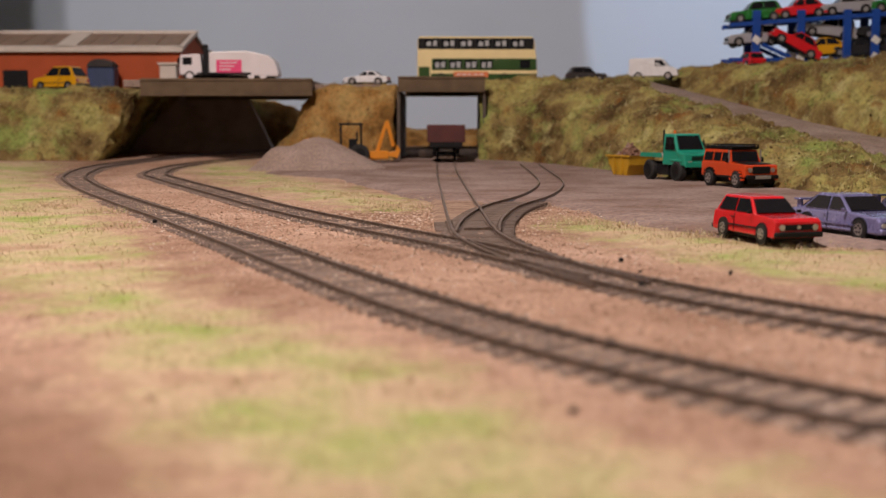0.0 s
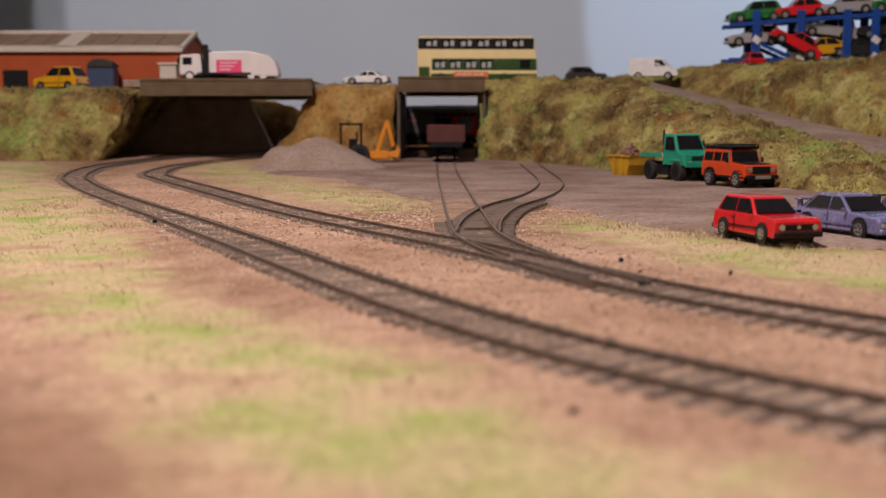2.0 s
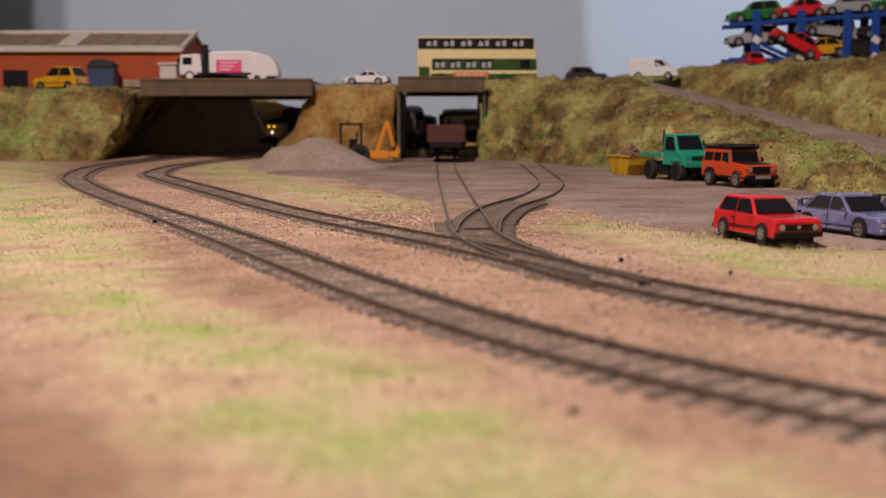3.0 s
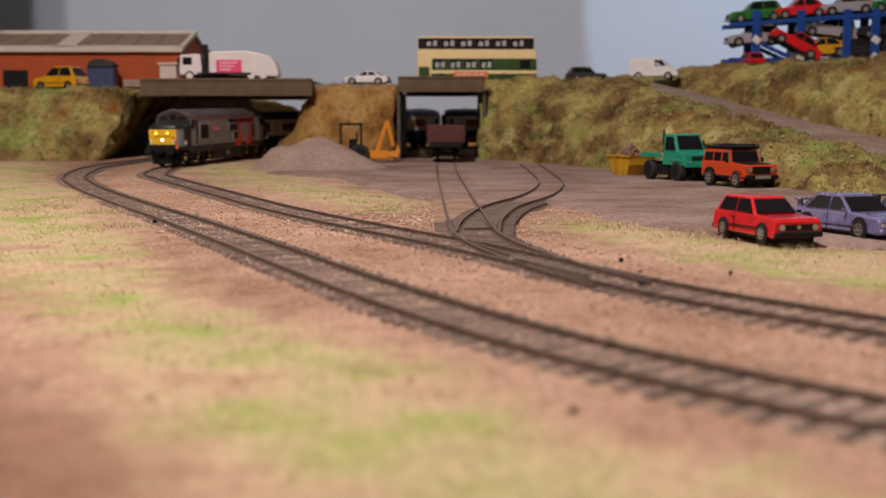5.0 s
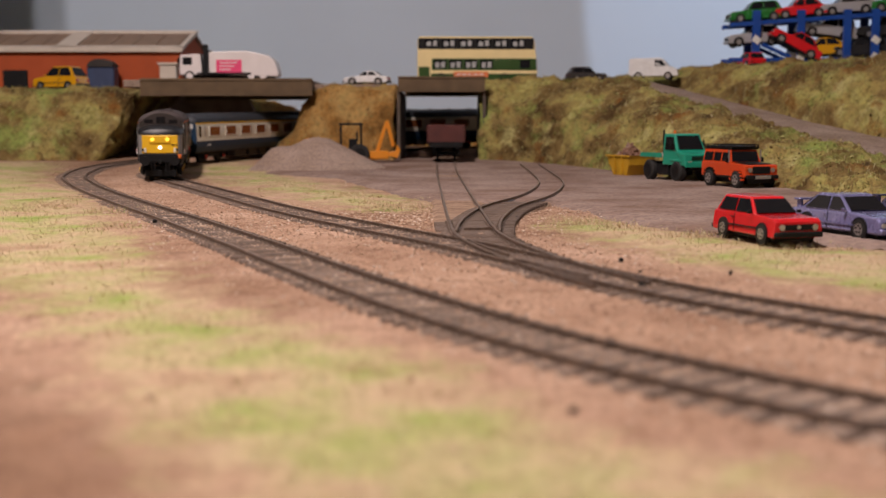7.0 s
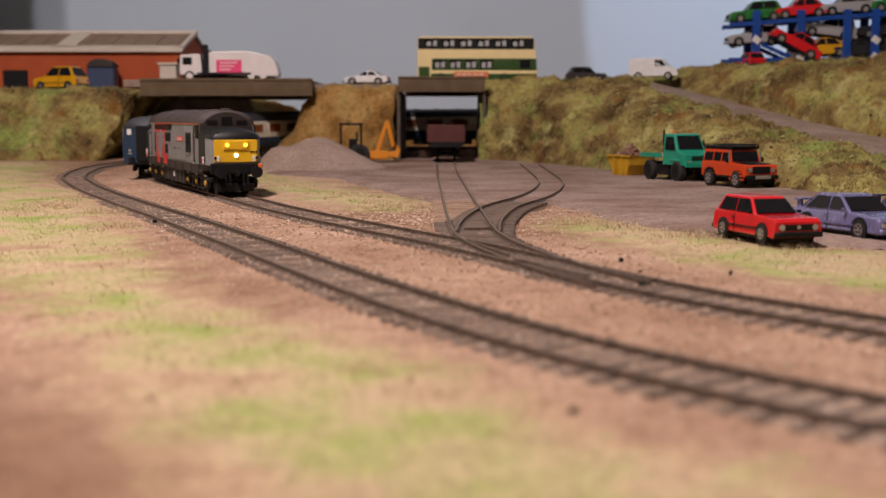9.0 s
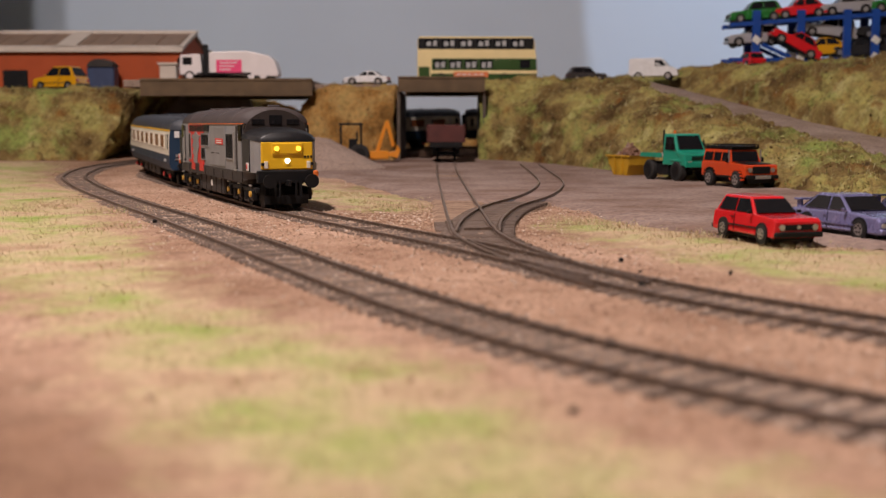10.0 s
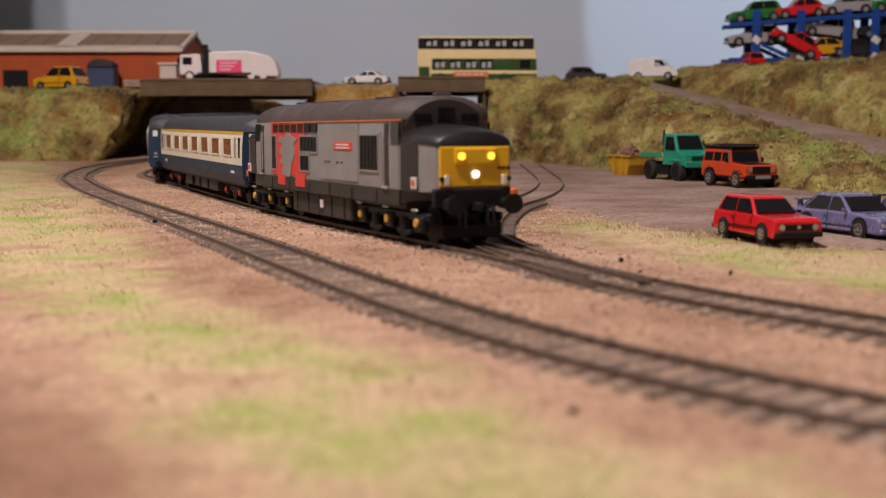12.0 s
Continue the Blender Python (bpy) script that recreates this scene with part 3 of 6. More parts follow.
def wheel(parent, x, y, r, w, rim_mat, spokes=True):
    s = 1 if y > 0 else -1
    bm = cyl(bmesh.new(), (x * MM, y * MM, r * MM), r * MM, w * MM, "y", 22)
    bmesh.ops.bevel(bm, geom=[e for e in bm.edges if abs(e.verts[0].co.y - e.verts[1].co.y) < 1e-7], offset=0.12 * r * MM, segments=1, affect="EDGES")
    wh = part("wheel", bm, M_TYRE, parent, "black rubber tyre")
    bm = cyl(bmesh.new(), (x * MM, (y + s * w * 0.47) * MM, r * MM), r * 0.60 * MM, w * 0.16 * MM, "y", 18)
    part("rim", bm, rim_mat, wh, "silver wheel rim")
    if spokes:
        for k in range(5):
            a = k * 2 * math.pi / 5 + 0.3
            bm = cyl(bmesh.new(), ((x + 0.36 * r * math.cos(a)) * MM, (y + s * w * 0.56) * MM, (r + 0.36 * r * math.sin(a)) * MM), r * 0.135 * MM, 0.16 * MM, "y", 8)
            part("rim_hole", bm, M_BLACK, wh)


def car(label, L, W, H, wb, mat, belt, hood, ws, rf, rr, rb, tail, trim=None, round_lamps=False, spoiler=False, group="parked cars", wheel_r=3.8, coarse=False):
    """A model car; lengths in mm, x forward. ws, rf, rr, rb: where windscreen foot, roof front, roof rear and rear glass foot lie."""
    t = thing("car", label, "car", group)
    g = 2.6
    tr = trim or M_BLACK
    f, b = L / 2, -L / 2
    inset = lambda z: 0.9 * MM * max(0, z / MM - 0.55 * belt) / (0.45 * belt) + 0.5 * MM * max(0, 5 - z / MM) / 5
    out = [(b + 0.8, g), (b, 0.4 * belt), (b + 0.4, tail), (rb, belt), (ws, belt), (f - 2.2, hood), (f - 0.2, hood - 1.4), (f, 0.42 * belt), (f - 0.8, g)]
    bm = prism(bmesh.new(), [(x * MM, z * MM) for x, z in out], -W / 2 * MM, W / 2 * MM, inset, 0.95 * MM, 2 if coarse else 4)
    part("body", bm, mat, t)
    # Black box added to darken the shade beneath the car.
    bm = bmesh.new()
    box(bm, (0, 0, 2.2 * MM), (0.86 * L * MM, 0.8 * W * MM, 2.2 * MM), 0.0003)
    part("underbody", bm, M_BLACK, t)
    top = lambda z: (0.9 + 2.5 * max(0, z - belt) / (H - belt))
    gi = lambda z: top(z / MM) * MM
    out = [(rb, belt - 0.6), (ws, belt - 0.6), (rf, H - 0.15), ((rf + rr) / 2, H), (rr, H - 0.2)]
    bm = prism(bmesh.new(), [(x * MM, z * MM) for x, z in out], -W / 2 * MM, W / 2 * MM, gi, 0.9 * MM, 2 if coarse else 4)
    part("cabin", bm, mat, t)

    def edge(x0, z0, x1, z1, z):
        return x0 + (x1 - x0) * (z - z0) / (z1 - z0)
    z0, z1 = belt + 0.5, H - 1.3
    mid = (rf + rr) / 2 + 0.04 * L
    for s in (-1, 1):
        y = lambda z: s * (W / 2 - top(z) + 0.12)
        a0, a1 = edge(rb, belt, rr, H, z0) + 3.4, edge(rb, belt, rr, H, z1) + 2.4
        c0, c1 = edge(ws, belt, rf, H, z0) - 1.8, edge(ws, belt, rf, H, z1) - 1.2
        for p, q, r_, u in ((a0, mid - 0.6, mid - 0.6, a1), (mid + 0.6, c0, c1, mid + 0.6)):
            bm = slab(bmesh.new(), [(p, y(z0), z0), (q, y(z0), z0), (r_, y(z1), z1), (u, y(z1), z1)], 0.18)
            part("side_window", bm, M_GLASSD, t, "dark side window")
        if not coarse:
            bm = boxes(((0.02 * L * MM, s * W / 2 * MM, 0.52 * belt * MM), (0.5 * L * MM, 0.5 * MM, 0.55 * MM)))
            part("side_strip", bm, tr, t, "dark rubbing strip")
            bm = boxes((((ws - 2.2) * MM, s * (W / 2 + 0.6) * MM, (belt + 0.9) * MM), (1.4 * MM, 1.8 * MM, 1.3 * MM)), bevel=0.0002)
            part("mirror", bm, tr if mat is M_CARRED else mat, t)
            bm = boxes((((mid - 1.8) * MM, s * (W / 2 - 0.25) * MM, 0.82 * belt * MM), (1.6 * MM, 0.5 * MM, 0.5 * MM)))
            part("door_handle", bm, tr, t)
            bm = slab(bmesh.new(), [(mid, s * (W / 2 - 0.02), 3.4), (mid + 0.18, s * (W / 2 - 0.02), 3.4), (mid + 0.18, s * (W / 2 - 0.55), belt - 0.4), (mid, s * (W / 2 - 0.55), belt - 0.4)], 0.12)
            part("door_gap", bm, M_BLACK, t)
        for x in (-wb / 2, wb / 2):
            bm = cyl(bmesh.new(), (x * MM, s * (W / 2 - 0.75) * MM, wheel_r * MM), (wheel_r + 0.75) * MM, 1.8 * MM, "y", 22)
            part("wheel_arch", bm, M_BLACK, t)
            wheel(t, x, s * (W / 2 - 1.2), wheel_r, 3.0, M_CHROME, not coarse)
    for x0, x1, sign in ((ws, rf, 1), (rb, rr, -1)):
        p0, p1 = edge(x0, belt, x1, H, z0), edge(x0, belt, x1, H, z1)
        w0, w1 = W / 2 - top(z0) - 1.0, W / 2 - top(z1) - 0.8
        bm = slab(bmesh.new(), [(p0 + 0.1 * sign, -w0, z0), (p0 + 0.1 * sign, w0, z0), (p1 + 0.1 * sign, w1, z1), (p1 + 0.1 * sign, -w1, z1)], 0.2)
        part("windscreen" if sign > 0 else "rear_window", bm, M_GLASSD, t, "dark glazing")
    hl = (0.42 * belt + hood - 1.4) / 2
    bm = boxes((((f - 0.1) * MM, 0, hl * MM), (0.7 * MM, (W - 5) * MM, 2.4 * MM)))
    part("grille", bm, M_BLACK, t, "black grille")
    for s in (-1, 1):
        if round_lamps:
            bm = cyl(bmesh.new(), ((f + 0.1) * MM, s * (W / 2 - 3.6) * MM, hl * MM), 1.25 * MM, 0.8 * MM, "x", 16)
        else:
            bm = boxes((((f - 0.15) * MM, s * (W / 2 - 3.4) * MM, hl * MM), (1.0 * MM, 4.0 * MM, 1.9 * MM)), bevel=0.0003)
        part("headlight", bm, M_CHROME, t, "clear headlight")
        bm = boxes(((b * MM, s * (W / 2 - 3) * MM, 0.68 * belt * MM), (0.8 * MM, 3.2 * MM, 2.0 * MM)))
        part("tail_light", bm, M_TAIL, t)
    for x, k in ((f, 1), (b, -1)):
        bm = bmesh.new()
        box(bm, ((x + 0.1 * k) * MM, 0, 0.36 * belt * MM), (2.2 * MM, (W - 0.4) * MM, 2.2 * MM), 0.0005)
        part("bumper", bm, tr, t)
    if not coarse and not round_lamps:
        bm = boxes((((f + 1.25) * MM, 0, 0.36 * belt * MM), (0.2 * MM, 6.4 * MM, 1.4 * MM)))
        part("plate", bm, M_WHITE2, t, "plain number plate")
    if not coarse:
        bm = cyl(bmesh.new(), ((f + 0.35) * MM, 0, hl * MM), 0.8 * MM, 0.4 * MM, "x", 12)
        part("badge", bm, M_CHROME, t)
    if spoiler:
        bm = bmesh.new()
        box(bm, ((b + 3.0) * MM, 0, (belt + 3.4) * MM), (4.4 * MM, (W - 3) * MM, 0.9 * MM), 0.0003)
        for s in (-1, 1):
            box(bm, ((b + 3.2) * MM, s * (W / 2 - 3.2) * MM, (belt + 1.6) * MM), (3 * MM, 0.9 * MM, 3.6 * MM))
        part("spoiler", bm, mat, t, "tall rear wing")
    return t


M_CARRED = paint("car_red", (0.62, 0.012, 0.018), 0.22, 0, 0.08, 60, 0.6)
M_LILAC = paint("car_lilac", (0.22, 0.215, 0.42), 0.25, 0.35, 0.12, 60, 0.6)
M_DKBLUE = paint("car_dark_blue", (0.04, 0.045, 0.13), 0.25, 0.2, 0.12, 60, 0.6)
M_CARYEL = paint("car_yellow", (0.72, 0.36, 0.01), 0.2, 0.1, 0.1, 60, 0.6)
M_CARWHITE = paint("car_white", (0.72, 0.72, 0.72), 0.25, 0, 0.08, 60, 0.5)
M_CARSILVER = paint("car_silver", (0.48, 0.48, 0.50), 0.28, 0.4, 0.15, 60, 0.5)
M_CARGREEN = paint("car_green", (0.02, 0.17, 0.03), 0.25, 0, 0.12, 60, 0.5)
M_CARBLACK = paint("car_black", (0.02, 0.02, 0.022), 0.3, 0, 0.2, 60, 0.5)
M_TAIL = paint("tail_red", (0.35, 0.01, 0.01), 0.25)
M_WHITE2 = paint("plate_white", (0.7, 0.7, 0.66), 0.4, 0, 0.1)
M_DEFEND = paint("defender_orange", (0.62, 0.062, 0.010), 0.3, 0, 0.1, 60, 0.4)
M_TEAL = paint("truck_green", (0.012, 0.30, 0.19), 0.35, 0, 0.1, 60, 0.2)
M_SKIPY = paint("skip_yellow", (0.58, 0.33, 0.02), 0.5, 0, 0.3, 80)
M_RUBBLE = mottled("rubble", [(0.3, (0.09, 0.05, 0.03)), (0.5, (0.30, 0.17, 0.12)), (0.7, (0.45, 0.35, 0.30))], 200, 600, 900, 0.0008)
M_JCB = paint("digger_orange", (0.72, 0.26, 0.02), 0.4, 0, 0.15, 60)
# Red darkened so the paint carries the bridge's shade on the wagon.
M_WAGON = paint("shaded_bauxite_red", (0.09, 0.021, 0.017), 0.6, 0, 0.3, 90)
M_BRICKY = paint("depot_red", (0.42, 0.075, 0.018), 0.75, 0, 0.15, 50)
M_FRAME = paint("pale_trim", (0.62, 0.55, 0.47), 0.6, 0, 0.12, 60)
M_ROOFP = paint("roof_panel", (0.27, 0.185, 0.13), 0.6, 0, 0.25, 60)
M_BCREAM = paint("bus_cream", (0.80, 0.66, 0.34), 0.3, 0, 0.06, 60, 0.3)
M_BGREEN = paint("bus_green", (0.028, 0.075, 0.014), 0.3, 0, 0.12, 60, 0.3)
M_ADVERT = paint("advert_orange", (0.72, 0.20, 0.07), 0.4, 0, 0.15, 200)
M_PINK = paint("pink_panel", (0.80, 0.07, 0.20), 0.4, 0, 0.06)
M_TRUCKW = paint("lorry_white", (0.76, 0.71, 0.70), 0.35, 0, 0.08, 60)
M_CBLUE = paint("transporter_blue", (0.008, 0.06, 0.32), 0.35, 0, 0.15, 60, 0.2)
M_BIN = paint("bin_blue", (0.04, 0.06, 0.13), 0.5, 0, 0.2)
M_SEAT = paint("pale_interior", (0.42, 0.43, 0.43), 0.6, 0, 0.3, 300)


def at(ob, x, y, z, rz, k=1.0):
    ob.matrix_world = pose(x, y, z, 0, 0, rz) @ Matrix.Scale(k, 4)
    return ob


YZ = 0.0024   # top of the hardstanding
hatch = dict(wb=32.5, belt=11.2, hood=10.6, ws=9.5, rf=1.5, rr=-20.5, rb=-25.2, tail=10.6)
golf = car("bright red three-door hatchback with black windows", 52.5, 22.2, 18.4, mat=M_CARRED, round_lamps=True, **hatch)
at(golf, 0.1240, 0.4555, YZ - 0.0006, -75, 0.90)
sierra = car("metallic lilac saloon with a tall rear wing", 58.5, 22.8, 17.8, 34.5, M_LILAC, 10.8, 9.6, 10.5, 1.0, -13, -23.5, 10.4, spoiler=True, trim=M_LILAC, wheel_r=4.2)
at(sierra, 0.1632, 0.4700, YZ - 0.0006, -70, 0.93)
blue = car("dark blue saloon car on the yard", 57, 22.4, 17.8, 33.5, M_DKBLUE, 10.8, 9.8, 9.5, 0.5, -14, -22, 10.4, trim=M_DKBLUE, spoiler=True)
at(blue, 0.2035, 0.494, YZ - 0.0006, -70, 0.93)
taxi = car("glossy yellow saloon parked before the depot", 52, 23, 23, 33, M_CARYEL, 13.2, 11.4, 12, 3, -18, -24, 12.6)
at(taxi, -0.4310, 1.352, TOP - 0.0085, 160, 1.12)
sport = car("small white sports car on the island road", 49, 21, 15.5, 29, M_CARWHITE, 10, 8.6, 8, 0, -9, -17, 9.6, wheel_r=3.8, coarse=True)
at(sport, -0.0835, 1.315, TOP - 0.0045, 172)
pick = car("dark grey estate car on the upper road", 56, 23, 20, 33, M_SKIRT, 11.5, 10.6, 11, 3, -20, -26, 11, coarse=True)
at(pick, 0.1605, 1.345, TOP + 0.0010, 8, 0.78)


def van():
    t = thing("van", "small white panel van on the ramp", "van")
    out = [(-25, 4), (-25, 20), (-23.5, 22.5), (6, 23), (10, 22), (17, 14), (25, 11.5), (26, 6), (25.5, 4)]
    bm = prism(bmesh.new(), [(x * MM, z * MM) for x, z in out], -11.5 * MM, 11.5 * MM, lambda z: 1.3 * MM * max(0, z - 0.012) / 0.011, 0.6 * MM)
    part("body", bm, M_CARWHITE, t)
    bm = slab(bmesh.new(), [(10.7, -8.6, 21.2), (10.7, 8.6, 21.2), (16.8, 9.2, 14.4), (16.8, -9.2, 14.4)], 0.25)
    part("windscreen", bm, M_GLASSD, t)
    for s in (-1, 1):
        bm = slab(bmesh.new(), [(2, s * 10.9, 14.5), (14, s * 11.0, 14.5), (9.5, s * 10.3, 20.5), (2, s * 10.3, 20.5)], 0.25)
        part("side_window", bm, M_GLASSD, t)
        bm = boxes(((24.6 * MM, s * 8.5 * MM, 9.6 * MM), (2 * MM, 3.6 * MM, 2.6 * MM)), bevel=0.0004)
        part("headlight", bm, M_CHROME, t)
        for x in (-15, 16):
            wheel(t, x, s * 10.4, 4.2, 3, M_CHROME, False)
    bm = bmesh.new()
    box(bm, (25.4 * MM, 0, 5.6 * MM), (2 * MM, 22 * MM, 2.6 * MM), 0.0005)
    part("bumper", bm, M_CARWHITE, t)
    return at(t, 0.2235, 1.272, 0.0905, -16)


def defender():
    """Boxy off-roader at 1:64."""
    t = thing("off_road_car", "orange-red boxy off-road car with black roof rack", "car", "parked cars")
    W = 28
    bm = prism(bmesh.new(), [(x * MM, z * MM) for x, z in ((-31, 8), (-31, 18.4), (8, 18.4), (27, 17.4), (28.5, 16.4), (28.8, 9), (27, 8))], -W / 2 * MM, W / 2 * MM, None, 0.5 * MM)
    part("body", bm, M_DEFEND, t)
    gi = lambda z: (0.5 + 2.2 * max(0, z / MM - 18) / 10.5) * MM
    bm = prism(bmesh.new(), [(x * MM, z * MM) for x, z in ((-30.8, 18), (8.2, 18), (5.2, 28.0), (-30, 28.4))], -W / 2 * MM, W / 2 * MM, gi, 0.5 * MM)
    part("cabin", bm, M_DEFEND, t)
    top = lambda z: 0.5 + 2.2 * (z - 18) / 10.5 - 0.1
    for s in (-1, 1):
        for x0, x1, x2, x3 in ((-28.5, -17, -17, -28.0), (-15, -5.5, -5.5, -15), (-3.5, 5.6, 3.8, -3.5)):
            bm = slab(bmesh.new(), [(x0, s * (W / 2 - top(19.6)), 19.6), (x1, s * (W / 2 - top(19.6)), 19.6), (x2, s * (W / 2 - top(26)), 26), (x3, s * (W / 2 - top(26)), 26)], 0.25)
            part("side_window", bm, M_GLASSD, t)
        bm = boxes(((6.6 * MM, s * (W / 2 + 1.4) * MM, 20.6 * MM), (1 * MM, 2.4 * MM, 3.6 * MM)), bevel=0.0002)
        part("mirror", bm, M_BLACK, t)
        bm = boxes(((-3 * MM, s * W / 2 * MM, 8.2 * MM), (28 * MM, 0.8 * MM, 1.6 * MM)))
        part("sill", bm, M_BLACK, t)
        bm = boxes(((6.6 * MM, s * (W / 2 - 0.3) * MM, 23.6 * MM), (0.9 * MM, 0.9 * MM, 9 * MM)))
        part("windscreen_pillar", bm, M_CHROME, t)
        for x in (-18.5, 18.5):
            bm = bmesh.new()
            for k in range(9):
                a = math.pi * k / 8
                box(bm, ((x + 7.3 * math.cos(a)) * MM, s * (W / 2 + 0.3) * MM, (6.6 + 7.3 * math.sin(a)) * MM), (2.9 * MM, 1.8 * MM, 1.3 * MM), 0, Matrix.Translation((x * MM, 0, 6.6 * MM)) @ Matrix.Rotation(0, 4, "Y") @ Matrix.Translation((-x * MM, 0, -6.6 * MM)))
            part("wheel_arch", bm, M_BLACK if x < 0 else M_DEFEND, t)
            bm = cyl(bmesh.new(), (x * MM, s * (W / 2 - 0.8) * MM, 7.4 * MM), 7.0 * MM, 2 * MM, "y", 22)
            part("wheel_well", bm, M_BLACK, t)
            wheel(t, x, s * (W / 2 - 0.6), 6.3, 4.6, M_CHROME)
        bm = cyl(bmesh.new(), (28.9 * MM, s * 9.6 * MM, 13.6 * MM), 1.7 * MM, 0.9 * MM, "x", 16)
        part("headlight", bm, M_CHROME, t)
        bm = cyl(bmesh.new(), (28.9 * MM, s * 12.4 * MM, 14.6 * MM), 0.7 * MM, 0.9 * MM, "x", 10)
        part("indicator", bm, M_ORANGE, t)
    bm = slab(bmesh.new(), [(8.0, -11.4, 19.4), (8.0, 11.4, 19.4), (5.8, 10.6, 26.6), (5.8, -10.6, 26.6)], 0.3)
    part("windscreen", bm, M_GLASSD, t, "dark flat windscreen")
    bm = bmesh.new()
    box(bm, (-12.2 * MM, 0, 28.7 * MM), (36 * MM, 23 * MM, 1.0 * MM), 0.0003)
    part("roof", bm, M_BLACK, t, "black roof panel")
    bm = prism(bmesh.new(), [(9 * MM, 18.6 * MM), (26.5 * MM, 17.6 * MM), (26.5 * MM, 18.1 * MM), (9 * MM, 19.1 * MM)], -9.5 * MM, 9.5 * MM)
    part("bonnet_cover", bm, M_BLACK, t, "black bonnet panel")
    bm = bmesh.new()
    box(bm, (28.9 * MM, 0, 13.6 * MM), (0.8 * MM, 15 * MM, 5.2 * MM), 0.0003)
    part("grille", bm, M_BLACK, t)
    bm = bmesh.new()
    box(bm, (30 * MM, 0, 8.6 * MM), (2.6 * MM, 27 * MM, 2.8 * MM), 0.0004)
    part("bumper", bm, M_BLACK, t)
    bm = bmesh.new()
    box(bm, (31.4 * MM, 0, 8.4 * MM), (0.8 * MM, 13 * MM, 2.4 * MM), 0.0003)
    part("skid_plate", bm, M_CHROME, t)
    # Black block put in for the dark shadow between the wheels.
    bm = bmesh.new()
    box(bm, (-1 * MM, 0, 6.0 * MM), (54 * MM, 19 * MM, 5 * MM), 0.0005)
    part("chassis", bm, M_BLACK, t)
    rack = bmesh.new()
    for z in (29.6, 31.6):
        for s in (-1, 1):
            box(rack, (-12 * MM, s * 11.6 * MM, z * MM), (38 * MM, 0.7 * MM, 0.7 * MM))
        for x in (-31, 7):
            box(rack, (x * MM, 0, z * MM), (0.7 * MM, 23.6 * MM, 0.7 * MM))
    for k in range(9):
        x = -30.5 + 4.6 * k
        box(rack, (x * MM, 0, 30.4 * MM), (3.4 * MM, 23 * MM, 0.6 * MM))
        for s in (-1, 1):
            box(rack, (x * MM, s * 11.6 * MM, 30.2 * MM), (0.6 * MM, 0.6 * MM, 3.6 * MM))
    part("roof_rack", rack, M_BLACK, t, "black roof rack")
    return at(t, 0.2040, 0.818, YZ - 0.0003, -71, 0.91)


def unimog():
    t = thing("flatbed_truck", "turquoise-green flatbed truck with black wheels", "truck")
    bm = prism(bmesh.new(), [(x * MM, z * MM) for x, z in ((-4, 13), (-4, 38.5), (12, 38.5), (19, 25), (31, 22.5), (31.5, 13))], -13.5 * MM, 13.5 * MM, lambda z: 1.6 * MM * max(0, z - 0.024) / 0.0145, 0.9 * MM)
    part("cab", bm, M_TEAL, t)
    bm = slab(bmesh.new(), [(13.0, -10.2, 36.8), (13.0, 10.2, 36.8), (18.8, 11.2, 26), (18.8, -11.2, 26)], 0.35)
    part("windscreen", bm, M_GLASSD, t, "large dark windscreen")
    for s in (-1, 1):
        bm = slab(bmesh.new(), [(0, s * 13.2, 25.5), (16.5, s * 13.2, 25.5), (11.5, s * 12.1, 36), (0, s * 12.1, 36)], 0.3)
        part("side_window", bm, M_GLASSD, t)
        for x in (-25, 19):
            wheel(t, x, s * 11.6, 8.4, 6.4, M_BLACK, False)
        bm = boxes(((18 * MM, s * 13.0 * MM, 17 * MM), (19 * MM, 2 * MM, 2.2 * MM)), bevel=0.0005)
        part("mudguard", bm, M_TEAL, t)
        bm = boxes(((31.8 * MM, s * 9 * MM, 15.6 * MM), (1.2 * MM, 3.6 * MM, 2.4 * MM)))
        part("headlight", bm, M_CHROME, t)
        bm = boxes(((12.5 * MM, s * 15.4 * MM, 31 * MM), (0.9 * MM, 2 * MM, 4.6 * MM)), bevel=0.0003)
        part("mirror", bm, M_BLACK, t)
    bm = bmesh.new()
    box(bm, (-22 * MM, 0, 20.4 * MM), (34 * MM, 27 * MM, 2.6 * MM), 0.0004)
    part("flatbed", bm, M_FRAME, t, "pale flatbed floor")
    for s in (-1, 1):
        bm = boxes(((-22 * MM, s * 13.6 * MM, 20.8 * MM), (34.4 * MM, 0.8 * MM, 3.8 * MM)))
        part("flatbed_rail", bm, M_TEAL, t)
    bm = boxes(((-5 * MM, 0, 12 * MM), (66 * MM, 12 * MM, 6 * MM)), ((-6 * MM, 0, 9 * MM), (18 * MM, 24 * MM, 9 * MM)), bevel=0.0005)
    part("chassis", bm, M_BLACK, t)
    bm = bmesh.new()
    cyl(bm, (-5.8 * MM, -11 * MM, 31 * MM), 0.8 * MM, 22 * MM, "z", 10)
    part("exhaust_stack", bm, M_BLACK, t)
    bm = cyl(bmesh.new(), (3 * MM, -6 * MM, 40 * MM), 1.1 * MM, 2.8 * MM, "z", 10)
    part("beacon", bm, M_ORANGE, t, "orange roof beacon")
    bm = boxes(((32 * MM, 0, 14 * MM), (1.0 * MM, 27 * MM, 4.4 * MM)), bevel=0.0004)
    part("bumper", bm, M_TEAL, t)
    for z in (18.4, 20.2):
        bm = boxes(((31.6 * MM, 0, z * MM), (0.6 * MM, 14 * MM, 0.9 * MM)))
        part("grille_slot", bm, M_BLACK, t)
    return at(t, 0.1800, 0.908, YZ - 0.0003, -70, 0.92)


